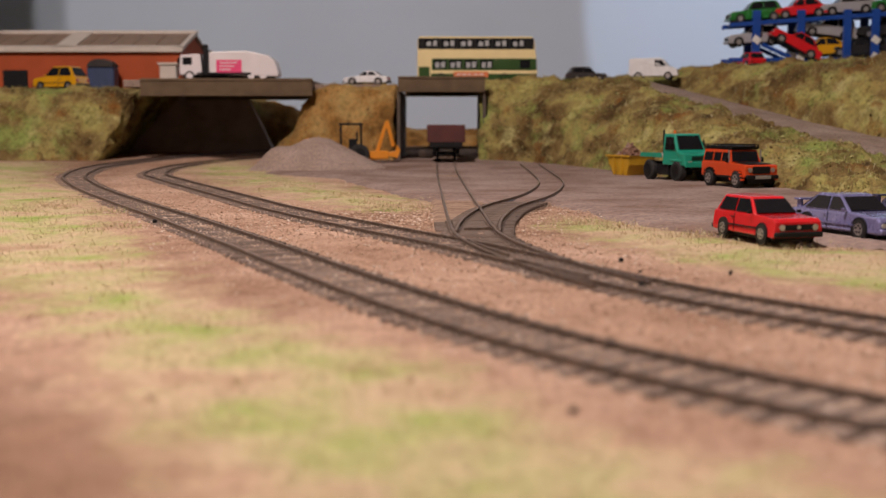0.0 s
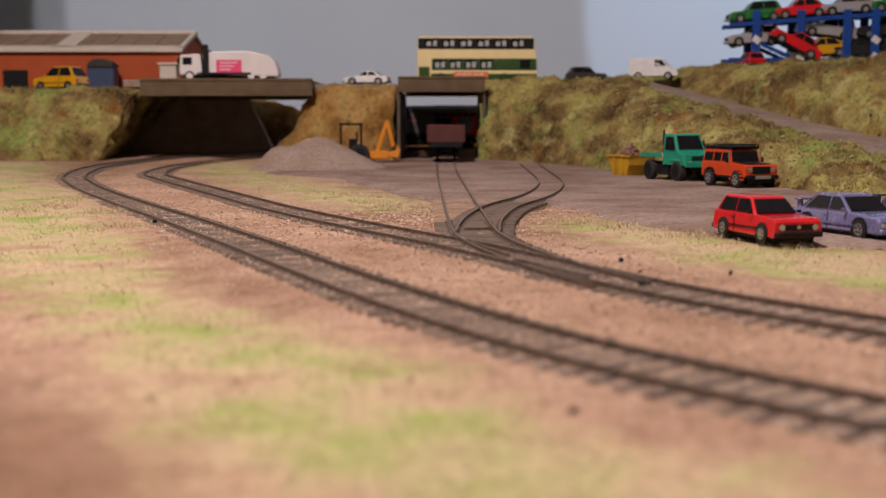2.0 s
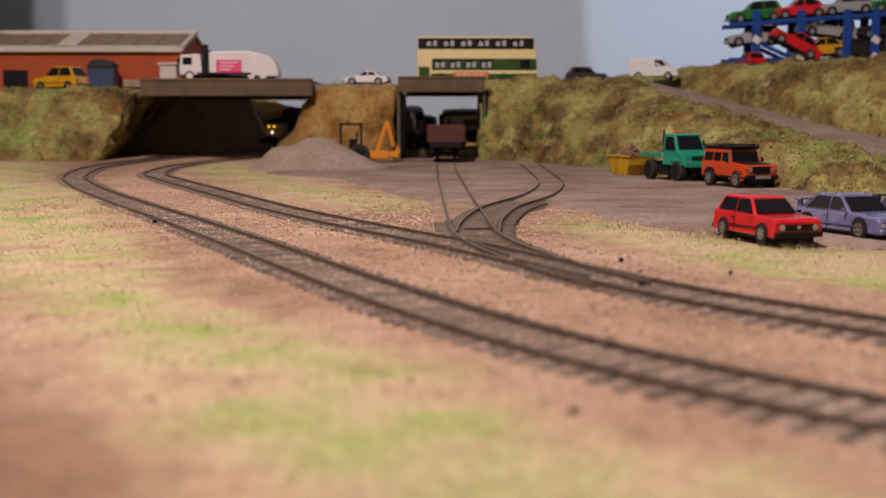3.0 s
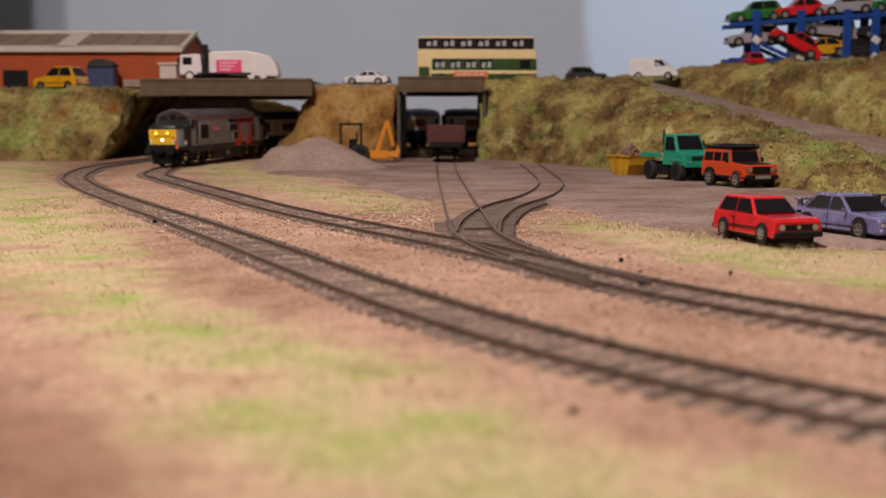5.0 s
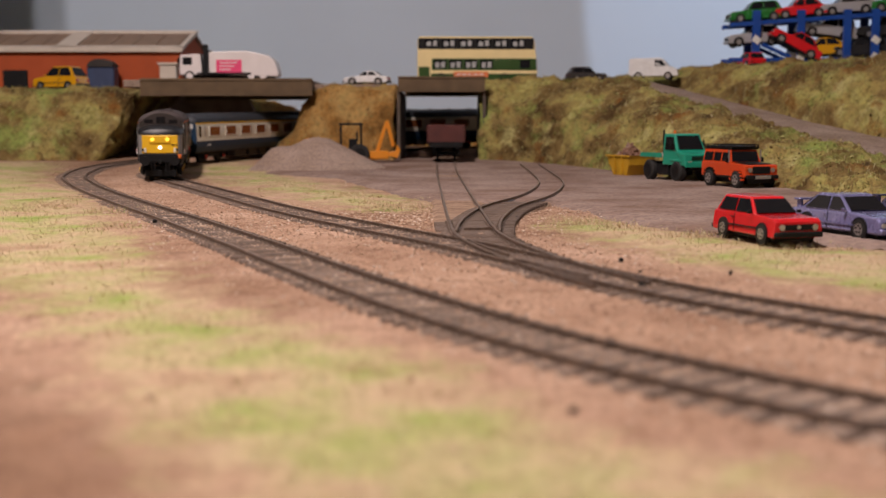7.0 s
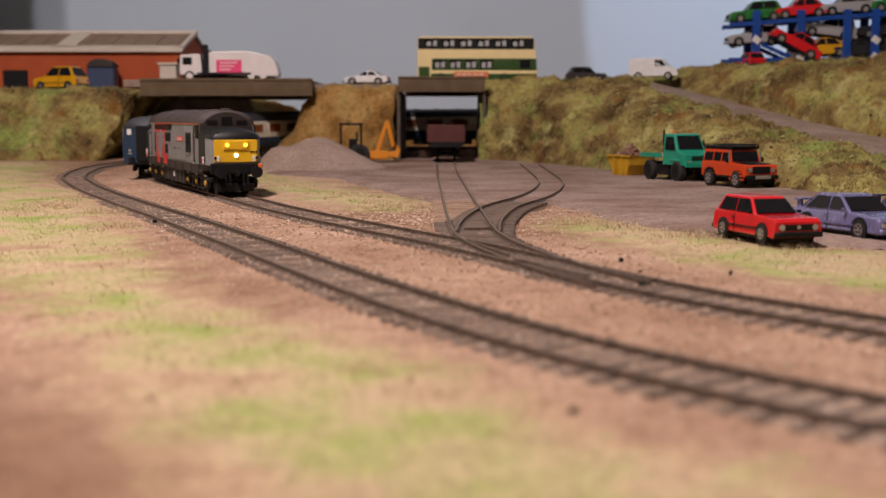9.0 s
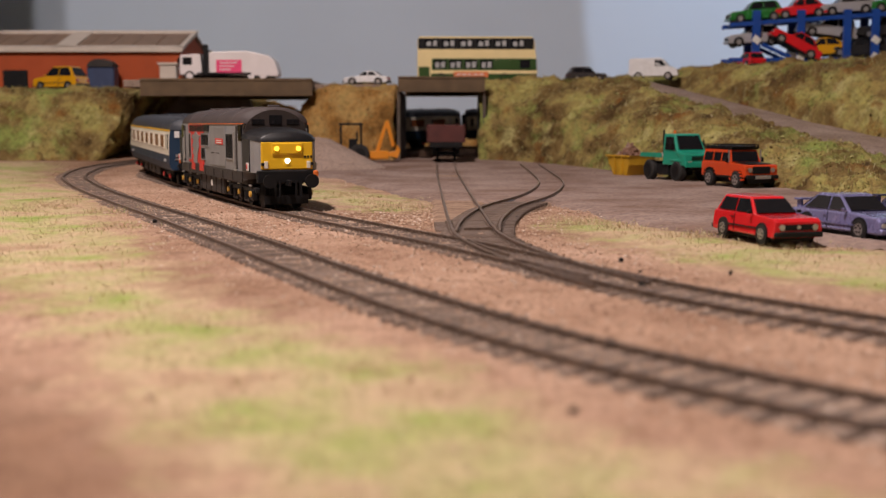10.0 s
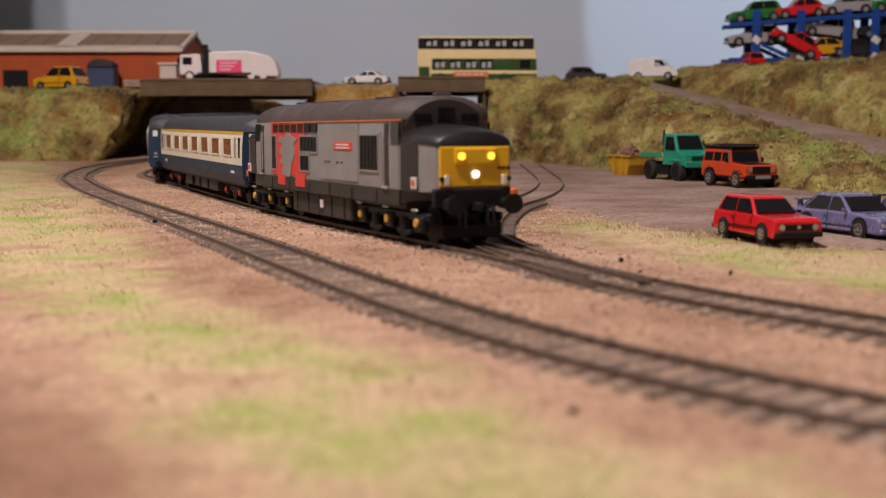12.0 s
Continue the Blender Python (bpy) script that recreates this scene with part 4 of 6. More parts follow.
def skip():
    t = thing("skip", "yellow skip heaped with brown rubble", "skip")
    bm = bmesh.new()
    lo = [(-9, -10), (9, -10), (9, 10), (-9, 10)]
    hi = [(-16, -12.5), (16, -12.5), (16, 12.5), (-16, 12.5)]
    a = [bm.verts.new((x * MM, y * MM, 0)) for x, y in lo]
    b = [bm.verts.new((x * MM, y * MM, 17 * MM)) for x, y in hi]
    c = [bm.verts.new((x * 0.94 * MM, y * 0.92 * MM, 17 * MM)) for x, y in hi]
    d = [bm.verts.new((x * 0.9 * MM, y * 0.9 * MM, 9 * MM)) for x, y in hi]
    bm.faces.new(a)
    bm.faces.new(d)
    for p, q in ((a, b), (b, c), (c, d)):
        for i in range(4):
            bm.faces.new((p[i], p[(i + 1) % 4], q[(i + 1) % 4], q[i]))
    part("body", bm, M_SKIPY, t)
    for s in (-1, 1):
        bm = boxes(((0, s * 12.9 * MM, 16.4 * MM), (33 * MM, 1.2 * MM, 1.6 * MM)), bevel=0.0003)
        part("rim", bm, M_SKIPY, t)
        for x in (-5, 5):
            bm = boxes(((x * MM, s * 12.2 * MM, 8.5 * MM), (1.2 * MM, 1.6 * MM, 15 * MM)))
            part("rib", bm, M_SKIPY, t)
    at(t, 0.1565, 0.995, YZ - 0.0004, -62)
    bm = bmesh.new()
    rnd = random.Random(5)
    for k in range(90):
        r = math.sqrt(rnd.random())
        a = rnd.random() * 6.283
        x, y = 12.5 * r * math.cos(a), 9 * r * math.sin(a)
        z = 16 + 10 * (1 - r) + rnd.uniform(-1, 1)
        m = Matrix.Translation((x * MM, y * MM, z * MM)) @ Euler((rnd.random() * 6, rnd.random() * 6, rnd.random() * 6)).to_matrix().to_4x4()
        box(bm, (0, 0, 0), (rnd.uniform(1.2, 4.5) * MM, rnd.uniform(1, 3) * MM, rnd.uniform(0.8, 2) * MM), 0, m)
    ob = link("rubble", bm, M_RUBBLE)
    at(ob, 0.1565, 0.995, YZ - 0.0004, -62)
    tagged(ob, "heap of brown and pink rubble in the skip", "rubble", kind="stuff")


def digger():
    t = thing("digger", "orange-yellow digger with dark cab by the sand heap", "digger")
    bm = bmesh.new()
    for y in (-9, 9):
        for x in (-10, 10):
            for z in (26,):
                box(bm, (x * MM, y * MM, z * MM), (1.8 * MM, 1.8 * MM, 26 * MM))
    box(bm, (0, 0, 39.5 * MM), (24 * MM, 21 * MM, 2.2 * MM), 0.0005)
    box(bm, (0, 0, 14 * MM), (24 * MM, 20 * MM, 3 * MM), 0.0005)
    part("cab_frame", bm, M_BLACK, t, "black cab frame")
    bm = boxes(((2 * MM, 0, 20 * MM), (8 * MM, 9 * MM, 10 * MM)), ((6 * MM, 0, 27 * MM), (2 * MM, 9 * MM, 10 * MM)), bevel=0.0005)
    part("seat", bm, M_BLACK, t, "dark driver's seat")
    bm = bmesh.new()
    box(bm, (4 * MM, 0, 9 * MM), (66 * MM, 15 * MM, 8 * MM), 0.0008)
    box(bm, (-26 * MM, 0, 15 * MM), (24 * MM, 15 * MM, 8 * MM), 0.001)
    part("chassis", bm, M_JCB, t)
    bm = bmesh.new()
    for p, q in (((26, 12), (33, 34)), ((33, 34), (36, 42)), ((36, 42), (42, 18))):
        d = Vector((q[0] - p[0], 0, q[1] - p[1]))
        m = Matrix.Translation(((p[0] + q[0]) / 2 * MM, 0, (p[1] + q[1]) / 2 * MM)) @ d.to_track_quat("X", "Z").to_matrix().to_4x4()
        box(bm, (0, 0, 0), (d.length * 1.08 * MM, 4.2 * MM, 3.6 * MM), 0.0005, m)
    part("boom", bm, M_JCB, t, "folded orange digging boom")
    bm = bmesh.new()
    prism(bm, [(x * MM, z * MM) for x, z in ((36, 8), (46, 6), (49, 14), (46, 19), (44, 13), (38, 12))], -7 * MM, 7 * MM, None, 0.4 * MM)
    part("bucket", bm, M_JCB, t)
    bm = bmesh.new()
    prism(bm, [(x * MM, z * MM) for x, z in ((-46, 12), (-36, 10), (-37, 24), (-44, 26), (-41, 18))], -14 * MM, 14 * MM, None, 0.4 * MM)
    for y in (-9, 9):
        m = Matrix.Translation((-30 * MM, y * MM, 20 * MM)) @ Matrix.Rotation(0.2, 4, "Y")
        box(bm, (0, 0, 0), (26 * MM, 2.4 * MM, 3.2 * MM), 0.0003, m)
    part("loader_bucket", bm, M_JCB, t)
    for s in (-1, 1):
        wheel(t, 8, s * 11, 10, 5.5, M_BLACK, False)
        wheel(t, -22, s * 10.5, 7, 4.5, M_BLACK, False)
    return at(t, -0.0915, 1.185, rise(1.185) + 0.001, 6)


def wagon():
    t = thing("goods_wagon", "dark red open goods wagon on the siding", "wagon")
    for s in (-1, 1):
        bm = boxes(((s * 18.2 * MM, 0, 26.5 * MM), (1.4 * MM, 74 * MM, 17 * MM)), bevel=0.0003)
        part("side", bm, M_WAGON, t)
        bm = boxes(((0, s * 36.4 * MM, 26.5 * MM), (35 * MM, 1.4 * MM, 17 * MM)), bevel=0.0003)
        part("end", bm, M_WAGON, t)
        for x in (-9, 0, 9):
            bm = boxes(((x * MM, s * 37.3 * MM, 26 * MM), (1.2 * MM, 0.8 * MM, 17 * MM)))
            part("stanchion", bm, M_WAGON, t)
        bm = boxes(((0, s * 37.0 * MM, 15.5 * MM), (33 * MM, 2 * MM, 5 * MM)), bevel=0.0003)
        part("buffer_beam", bm, M_BLACK, t)
        for x in (-11, 11):
            bm = cyl(bmesh.new(), (x * MM, s * 40 * MM, 14.5 * MM), 2.4 * MM, 7 * MM, "y", 14)
            part("buffer", bm, M_BLACK, t)
        bm = bmesh.new()
        for x in (-8.4, 8.4):
            cyl(bm, (x * MM, s * 20 * MM, 6.4 * MM), 6.4 * MM, 2.4 * MM, "x", 20)
        cyl(bm, (0, s * 20 * MM, 6.4 * MM), 1 * MM, 17 * MM, "x", 8)
        part("wheelset", bm, M_BLACK, t)
    bm = boxes(((0, 0, 18.5 * MM), (34 * MM, 72 * MM, 2 * MM)))
    part("floor", bm, M_BLACK, t)
    bm = boxes(((-12 * MM, 0, 11 * MM), (3 * MM, 62 * MM, 9 * MM)), ((12 * MM, 0, 11 * MM), (3 * MM, 62 * MM, 9 * MM)), ((0, 0, 14.5 * MM), (26 * MM, 70 * MM, 4 * MM)))
    part("underframe", bm, M_BLACK, t)
    return at(t, 0.003, 1.212, rise(1.2) + 0.0045, 0)


# ---- along the upper road ----
def bus():
    t = thing("double_decker_bus", "cream and dark green double-decker bus", "bus")
    L, W, H = 66, 16.5, 52.0
    bm = prism(bmesh.new(), [(x * MM, z * MM) for x, z in ((-L, 5), (-L, 25), (-L + 0.4, 49), (-L + 2, H), (L - 6, H), (L - 3.6, 49), (L - 1, 28), (L, 12), (L - 0.5, 5))], -W * MM, W * MM, lambda z: 0.8 * MM * max(0, z - 0.03) / 0.024, 0.8 * MM)
    part("body", bm, M_BCREAM, t)
    for s in (-1, 1):
        y = W - 0.35

        def plate(name, x0, x1, z0, z1, m, k=0.0, lab=""):
            bm = side_plate(bmesh.new(), x0, x1, z0, z1, s, y + k, 0.5)
            part(name, bm, m, t, lab)
        plate("upper_window_band", -L + 1, L - 4, 38.2, 50.2, M_BLACK, -0.5, "dark upper window band")
        plate("lower_window_band", -L + 16, L - 1, 15.5, 28.0, M_BGREEN, 0.1, "dark green lower band")
        plate("skirt", -L + 15, L - 0.6, 5, 11.5, M_BGREEN, 0.1, "dark green skirt")
        plate("advert", -L + 40, -L + 78, 7.6, 13.6, M_ADVERT, 0.5, "orange advertisement panel")
        for k in range(5):
            plate("advert_bar", -L + 43 + 6.4 * k, -L + 47.5 + 6.4 * k, 10.0, 11.4, M_WHITE2, 0.9)
        plate("door", -L + 1.5, -L + 13.5, 5, 19, M_BGREEN, 0.1, "dark folding door")
        for k in range(6):
            x0 = -L + 8 + 19 * k
            plate("upper_window", x0, x0 + 15.5, 41, 49.4, M_GLASSD, 0.05)
            plate("seat_row", x0 + 2.2, x0 + 7.2, 41.6, 46.4, M_SEAT, 0.14)
            plate("seat_row", x0 + 9.4, x0 + 13.6, 41.6, 47.6, M_SEAT, 0.14)
        for k in range(4):
            x0 = -L + 18 + 17 * k
            plate("lower_window", x0, x0 + 14, 17.6, 26.6, M_GLASSD, 0.55)
            plate("seat_row", x0 + 1.6, x0 + 6.2, 18.2, 23.8, M_SEAT, 0.66)
            plate("seat_row", x0 + 8, x0 + 12.4, 18.2, 24.6, M_SEAT, 0.66)
        plate("rear_window", L - 19, L - 8, 17.6, 26.6, M_GLASSD, 0.55)
        for x in (-L + 26, L - 36):
            wheel(t, x, s * (W - 2), 6.4, 4.5, M_BGREEN, False)
    return at(t, 0.0375, 1.335, TOP - 0.0034, 1.0)


def lorry():
    t = thing("refuse_lorry", "white refuse lorry with a pink side panel", "lorry")
    bm = prism(bmesh.new(), [(x * MM, z * MM) for x, z in ((-59, 8), (-59, 20), (-57.5, 31.5), (-34, 32.5), (-32, 8))], -15.5 * MM, 15.5 * MM, None, 1.0 * MM)
    part("cab", bm, M_TRUCKW, t)
    bm = prism(bmesh.new(), [(x * MM, z * MM) for x, z in ((-24, 9), (-24, 35), (20, 36.2), (30, 34.5), (38, 32.5), (46, 31), (54, 24), (58, 12), (58, 6), (52, 6))], -16 * MM, 16 * MM, None, 1.4 * MM)
    part("refuse_body", bm, M_TRUCKW, t, "rounded white refuse body")
    for s in (-1, 1):
        bm = side_plate(bmesh.new(), -15, 15, 8.5, 25.5, s, 15.8, 0.6)
        part("side_panel", bm, M_PINK, t, "bright pink side panel")
        for k in range(3):
            bm = side_plate(bmesh.new(), -11, 10 - 4 * k, 21.5 - 4 * k, 22.8 - 4 * k, s, 16.3, 0.3)
            part("lettering_bar", bm, M_TRUCKW, t)
        bm = side_plate(bmesh.new(), -55, -44, 20, 28.5, s, 15.2, 0.6)
        part("side_window", bm, M_GLASSD, t)
        bm = boxes(((-59.5 * MM, s * 17 * MM, 24 * MM), (2 * MM, 2 * MM, 7 * MM)), bevel=0.0004)
        part("mirror", bm, M_BLACK, t)
        for x in (-47, 26, 40):
            wheel(t, x, s * 13.4, 6.6, 4.5, M_TRUCKW, False)
    bm = boxes(((-59.2 * MM, 0, 24 * MM), (0.7 * MM, 27 * MM, 10 * MM)))
    part("windscreen", bm, M_GLASSD, t)
    bm = boxes(((-28 * MM, 0, 22 * MM), (6 * MM, 27 * MM, 32 * MM)), ((-29 * MM, -8 * MM, 38 * MM), (5 * MM, 8 * MM, 12 * MM)), bevel=0.0008)
    part("lift_gear", bm, M_BLACK, t, "dark gear behind the cab")
    bm = boxes(((0, 0, 7 * MM), (104 * MM, 22 * MM, 5 * MM)), ((-6 * MM, 0, 9.5 * MM), (64 * MM, 33 * MM, 2.4 * MM)))
    part("chassis", bm, M_BLACK, t)
    return at(t, -0.2355, 1.335, TOP - 0.0004, 0.0, 0.93)


def depot():
    t = thing("depot_building", "low red industrial building with a pale-framed roof", "building")
    x0, x1, y0, y1, zb, ze, zr = -0.70, -0.322, 1.47, 1.64, TOP - 0.0085, 0.1335, 0.1575
    bm = bmesh.new()
    prism(bm, [(0, 0), (0.17, 0), (0.17, ze - zb), (0.085, zr - zb - 0.003), (0, ze - zb)], -x1, -x0)
    bmesh.ops.transform(bm, matrix=Matrix(((0, -1, 0, 0), (1, 0, 0, y0), (0, 0, 1, zb), (0, 0, 0, 1))), verts=bm.verts)
    part("wall", bm, M_BRICKY, t, "plain red-brown wall")
    d = Vector((0, 0.092, zr - ze + 0.002))
    ang = math.atan2(d.z, d.y)
    for side in (0, 1):
        roof = bmesh.new()
        cx = (x0 + x1) / 2
        m = Matrix.Translation((cx, y0 - 0.004, ze - 0.001)) @ Matrix.Rotation(ang, 4, "X")
        if side:
            m = Matrix.Translation((cx, y1 + 0.004, ze - 0.001)) @ Matrix.Rotation(math.pi, 4, "Z") @ Matrix.Rotation(ang, 4, "X")
        box(roof, (0, d.length / 2, 0.001), (x1 - x0 + 0.006, d.length, 0.003), 0, m)
        r = part("roof", roof, M_ROOFP, t, "brown panelled roof slope")
        W = x1 - x0 + 0.008
        for c, s in (((0, 0.004, 0.003), (W, 0.009, 0.004)), ((0, d.length - 0.002, 0.003), (W, 0.006, 0.004)), ((W / 2 - 0.002, d.length / 2, 0.003), (0.006, d.length, 0.004)), ((W / 2 - 0.145, d.length / 2, 0.003), (0.024, d.length, 0.004)), ((W / 2 - 0.29, d.length / 2, 0.003), (0.012, d.length, 0.004))):
            bm = box(bmesh.new(), c, s, 0, m)
            part("roof_trim", bm, M_FRAME, r, "pale roof trim")
        for k in range(14):
            xx = -W / 2 + 0.012 + 0.028 * k
            bm = box(bmesh.new(), (xx, d.length / 2, 0.0028), (0.0022, d.length - 0.02, 0.0016), 0, m)
            part("roof_rib", bm, M_ROOFP, r)
    bm = boxes((((x0 + x1) / 2, y0 - 0.004, ze), (x1 - x0 + 0.008, 0.004, 0.005)), bevel=0.0006)
    part("gutter", bm, M_FRAME, t, "pale gutter")
    for x, w in ((-0.524, 0.030), (-0.62, 0.034)):
        bm = boxes(((x, y0 - 0.001, zb + 0.014), (w, 0.003, 0.026)), bevel=0.0004)
        part("door", bm, M_BLACK, t, "dark loading door")
    bm = boxes(((-0.334, y0 - 0.008, zb + 0.016), (0.020, 0.014, 0.034)), ((-0.334, y0 - 0.008, zb + 0.034), (0.024, 0.018, 0.003)), bevel=0.0005)
    part("porch", bm, M_FRAME, t, "pale porch")
    # a blue container beside the wall
    c = thing("waste_container", "dark blue waste container with a domed grey lid", "container")
    bm = bmesh.new()
    box(bm, (0, 0, 0.012), (0.026, 0.018, 0.023), 0.0012)
    part("body", bm, M_BIN, c)
    bm = bmesh.new()
    cyl(bm, (0, 0, 0.0215), 0.0125, 0.021, "y", 20)
    for v in bm.verts:
        v.co.z = 0.0235 + max(0, v.co.z - 0.0215) * 0.6
    part("lid", bm, M_SKIRT, c)
    at(c, -0.4085, 1.44, TOP - 0.0085, 0, 1.25)
    # the made-up ground behind the wide bridge
    bm = boxes(((-0.27, 1.56, 0.0825), (0.20, 0.20, 0.0105)), bevel=0.001)
    tagged(link("depot_pavement", bm, M_ROAD), "grey-brown pavement behind the wide bridge", "pavement", kind="structure")


def transporter():
    t = thing("car_transporter", "blue double-deck car transporter with striped posts", "car transporter")
    z0 = 0.1035
    for y in (1.283, 1.317):
        bm = boxes(((0.455, y, z0 + 0.009), (0.30, 0.003, 0.004)), bevel=0.0004)
        part("lower_rail", bm, M_CBLUE, t)
        bm = bmesh.new()
        m = Matrix.Translation((0.455, y, z0 + 0.056)) @ Matrix.Rotation(-0.07, 4, "Y")
        box(bm, (0, 0, 0), (0.30, 0.004, 0.0045), 0.0004, m)
        part("upper_rail", bm, M_CBLUE, t)
        for i, x in enumerate((0.334, 0.3815, 0.431, 0.461, 0.485, 0.54)):
            bm = bmesh.new()
            box(bm, (x, y, z0 + 0.031), (0.0085, 0.0045, 0.060 + 0.02 * (x - 0.33)), 0.0005)
            p = part("post", bm, M_CBLUE, t, "blue upright post")
            if i != 2 and y < 1.3:
                for k in range(2):
                    m = Matrix.Translation((x, y - 0.0025, z0 + 0.012 + 0.018 * k)) @ Matrix.Rotation(0.6, 4, "Y")
                    bm = box(bmesh.new(), (0, 0, 0), (0.0085, 0.0008, 0.007), 0, m)
                    part("stripe", bm, M_WHITE2, p, "pale diagonal stripe")
        bm = bmesh.new()
        m = Matrix.Translation((0.368, y, z0 + 0.013)) @ Matrix.Rotation(0.42, 4, "Y")
        box(bm, (0, 0, 0), (0.06, 0.003, 0.004), 0.0003, m)
        part("loading_ramp", bm, M_CBLUE, t)
        for x in (0.47, 0.495, 0.52):
            bm = cyl(bmesh.new(), (x, y, z0 + 0.005), 0.0058, 0.005, "y", 18)
            part("wheel", bm, M_TYRE, t)
    for x in (0.33, 0.36, 0.39, 0.42, 0.45, 0.48, 0.51, 0.54, 0.57):
        bm = box(bmesh.new(), (x, 1.30, z0 + 0.0565 + 0.07 * (x - 0.455)), (0.016, 0.032, 0.0016))
        part("deck_plate", bm, M_CBLUE, t)
        bm = box(bmesh.new(), (x, 1.30, z0 + 0.0105), (0.016, 0.032, 0.0016))
        part("deck_plate", bm, M_CBLUE, t)
    load = [(M_CARGREEN, "green hatchback", 0.336, 0.0495, 4, 0), (M_CARRED, "red hatchback", 0.384, 0.0535, 4, 1), (M_CARSILVER, "grey estate car", 0.434, 0.0572, 4, 2), (M_CARGREEN, "dark green saloon", 0.486, 0.0612, 4, 0), (M_CARRED, "red saloon", 0.538, 0.065, 4, 1),
            (M_CARSILVER, "silver hatchback", 0.335, 0.0245, 2, 0), (M_CARRED, "red hatchback", 0.372, 0.0185, -28, 1), (M_CARSILVER, "silver saloon", 0.412, 0.0325, -8, 2), (M_CARBLACK, "black off-road car", 0.449, 0.0118, 0, 2), (M_CARBLACK, "black saloon", 0.503, 0.0118, 0, 1), (M_CARYEL, "yellow saloon", 0.408, 0.0118, 3, 1), (M_CARBLACK, "dark estate car", 0.474, 0.0325, 1, 2), (M_DKBLUE, "dark blue hatchback", 0.53, 0.0335, 1, 0)]
    for m, what, x, z, tilt, kind in load:
        L = (48, 50, 52)[kind]
        c = car(what + " loaded on the car transporter", L, 21.5, (19, 18.4, 19.5)[kind], 30.5, m, 11.2, 10.2, 9, 1.5, (-19, -12, -22)[kind], (-23, -20, -24.6)[kind], 10.6, coarse=True, group="cars on the transporter", trim=m)
        c.matrix_world = Matrix.Translation((x, 1.30 if tilt > -20 else 1.285, z0 + z)) @ Matrix.Rotation(radians(-tilt), 4, "Y") @ Matrix.Rotation(math.pi, 4, "Z") @ Matrix.Scale(1.17, 4)
    small = car("small red car under the transporter ramp", 44, 20, 17, 28, M_CARRED, 10.4, 9.6, 8, 1, -16, -20, 10, coarse=True, group="cars on the transporter")
    at(small, 0.3285, 1.286, z0 - 0.0005, 100)


van()
defender()
unimog()
skip()
digger()
wagon()
bus()
lorry()
depot()
transporter()


# ---- turnout fittings and litter ----
def fittings():
    t = thing("turnout", "rusty turnout parts with check rails and tie plate", "turnout")
    for pts in ([(0.0085, 0.4795), (0.0275, 0.483)], [(0.0300, 0.353), (0.0395, 0.334), (0.0425, 0.3285)], [(0.0225, 0.372), (0.0335, 0.349)], [(0.010, 0.428), (0.0185, 0.3945), (0.0225, 0.383)]):
        bm = bmesh.new()
        sweep(bm, spline([Vector((x, y, 0.0012)) for x, y in pts], 0.004), 0, [(-0.0004, 0), (0.0004, 0), (0.0004, 0.0014), (-0.0004, 0.0014)], 0.0012)
        part("check_rail", bm, M_RAIL, t)
    # The last of these stands for a clump of soil, built like the pins.
    for x, y, w in ((0.0535, 0.3185, 0.0035), (0.0585, 0.3505, 0.002), (0.0285, 0.345, 0.0022), (0.0345, 0.556, 0.0018), (0.020, 0.1795, 0.0022), (0.0575, 0.3815, 0.0024), (-0.129, 0.529, 0.0030), (0.086, 0.352, 0.0016)):
        bm = bmesh.new()
        m = pose(x, y, 0.0016, 12, 8, 30)
        box(bm, (0, 0, 0), (w * 0.6, w * 0.45, w * 1.0), w * 0.1, m)
        tagged(link("track_pin", bm, M_BLACK), "small black track pin stuck in the ballast", "pin", "track pins")


fittings()


# ---- loose scatter ----
def island_material(name, stops, rough=0.9):
    m, t, b = nodes(name, rough)
    b.inputs["Specular IOR Level"].default_value = 0.2
    g = t.nodes.new("ShaderNodeNewGeometry")
    t.links.new(ramp(t, g.outputs["Random Per Island"], stops), b.inputs["Base Color"])
    return m


def grains(name, pts, sizes, mat, label, category):
    """Many small angular stones as one loose layer."""
    oct_v = np.array([(1, 0, 0), (-1, 0, 0), (0, 1, 0), (0, -1, 0), (0, 0, 1), (0, 0, -1)], float)
    oct_f = np.array([(0, 2, 4), (2, 1, 4), (1, 3, 4), (3, 0, 4), (2, 0, 5), (1, 2, 5), (3, 1, 5), (0, 3, 5)])
    n = len(pts)
    rs = np.random.RandomState(11)
    v = oct_v[None] * (np.array(sizes)[:, None, None]) * rs.uniform(0.6, 1.3, (n, 6, 1))
    a = rs.uniform(0, 6.28, n)
    c, s = np.cos(a), np.sin(a)
    x = v[:, :, 0] * c[:, None] - v[:, :, 1] * s[:, None]
    y = v[:, :, 0] * s[:, None] + v[:, :, 1] * c[:, None]
    v = np.stack([x, y, v[:, :, 2] * 0.8], 2) + np.array(pts)[:, None, :]
    f = oct_f[None] + (np.arange(n) * 6)[:, None, None]
    me = bpy.data.meshes.new(name)
    me.from_pydata(v.reshape(-1, 3).tolist(), [], f.reshape(-1, 3).tolist())
    me.materials.append(mat)
    return tagged(new(name, me), label, category, kind="stuff")


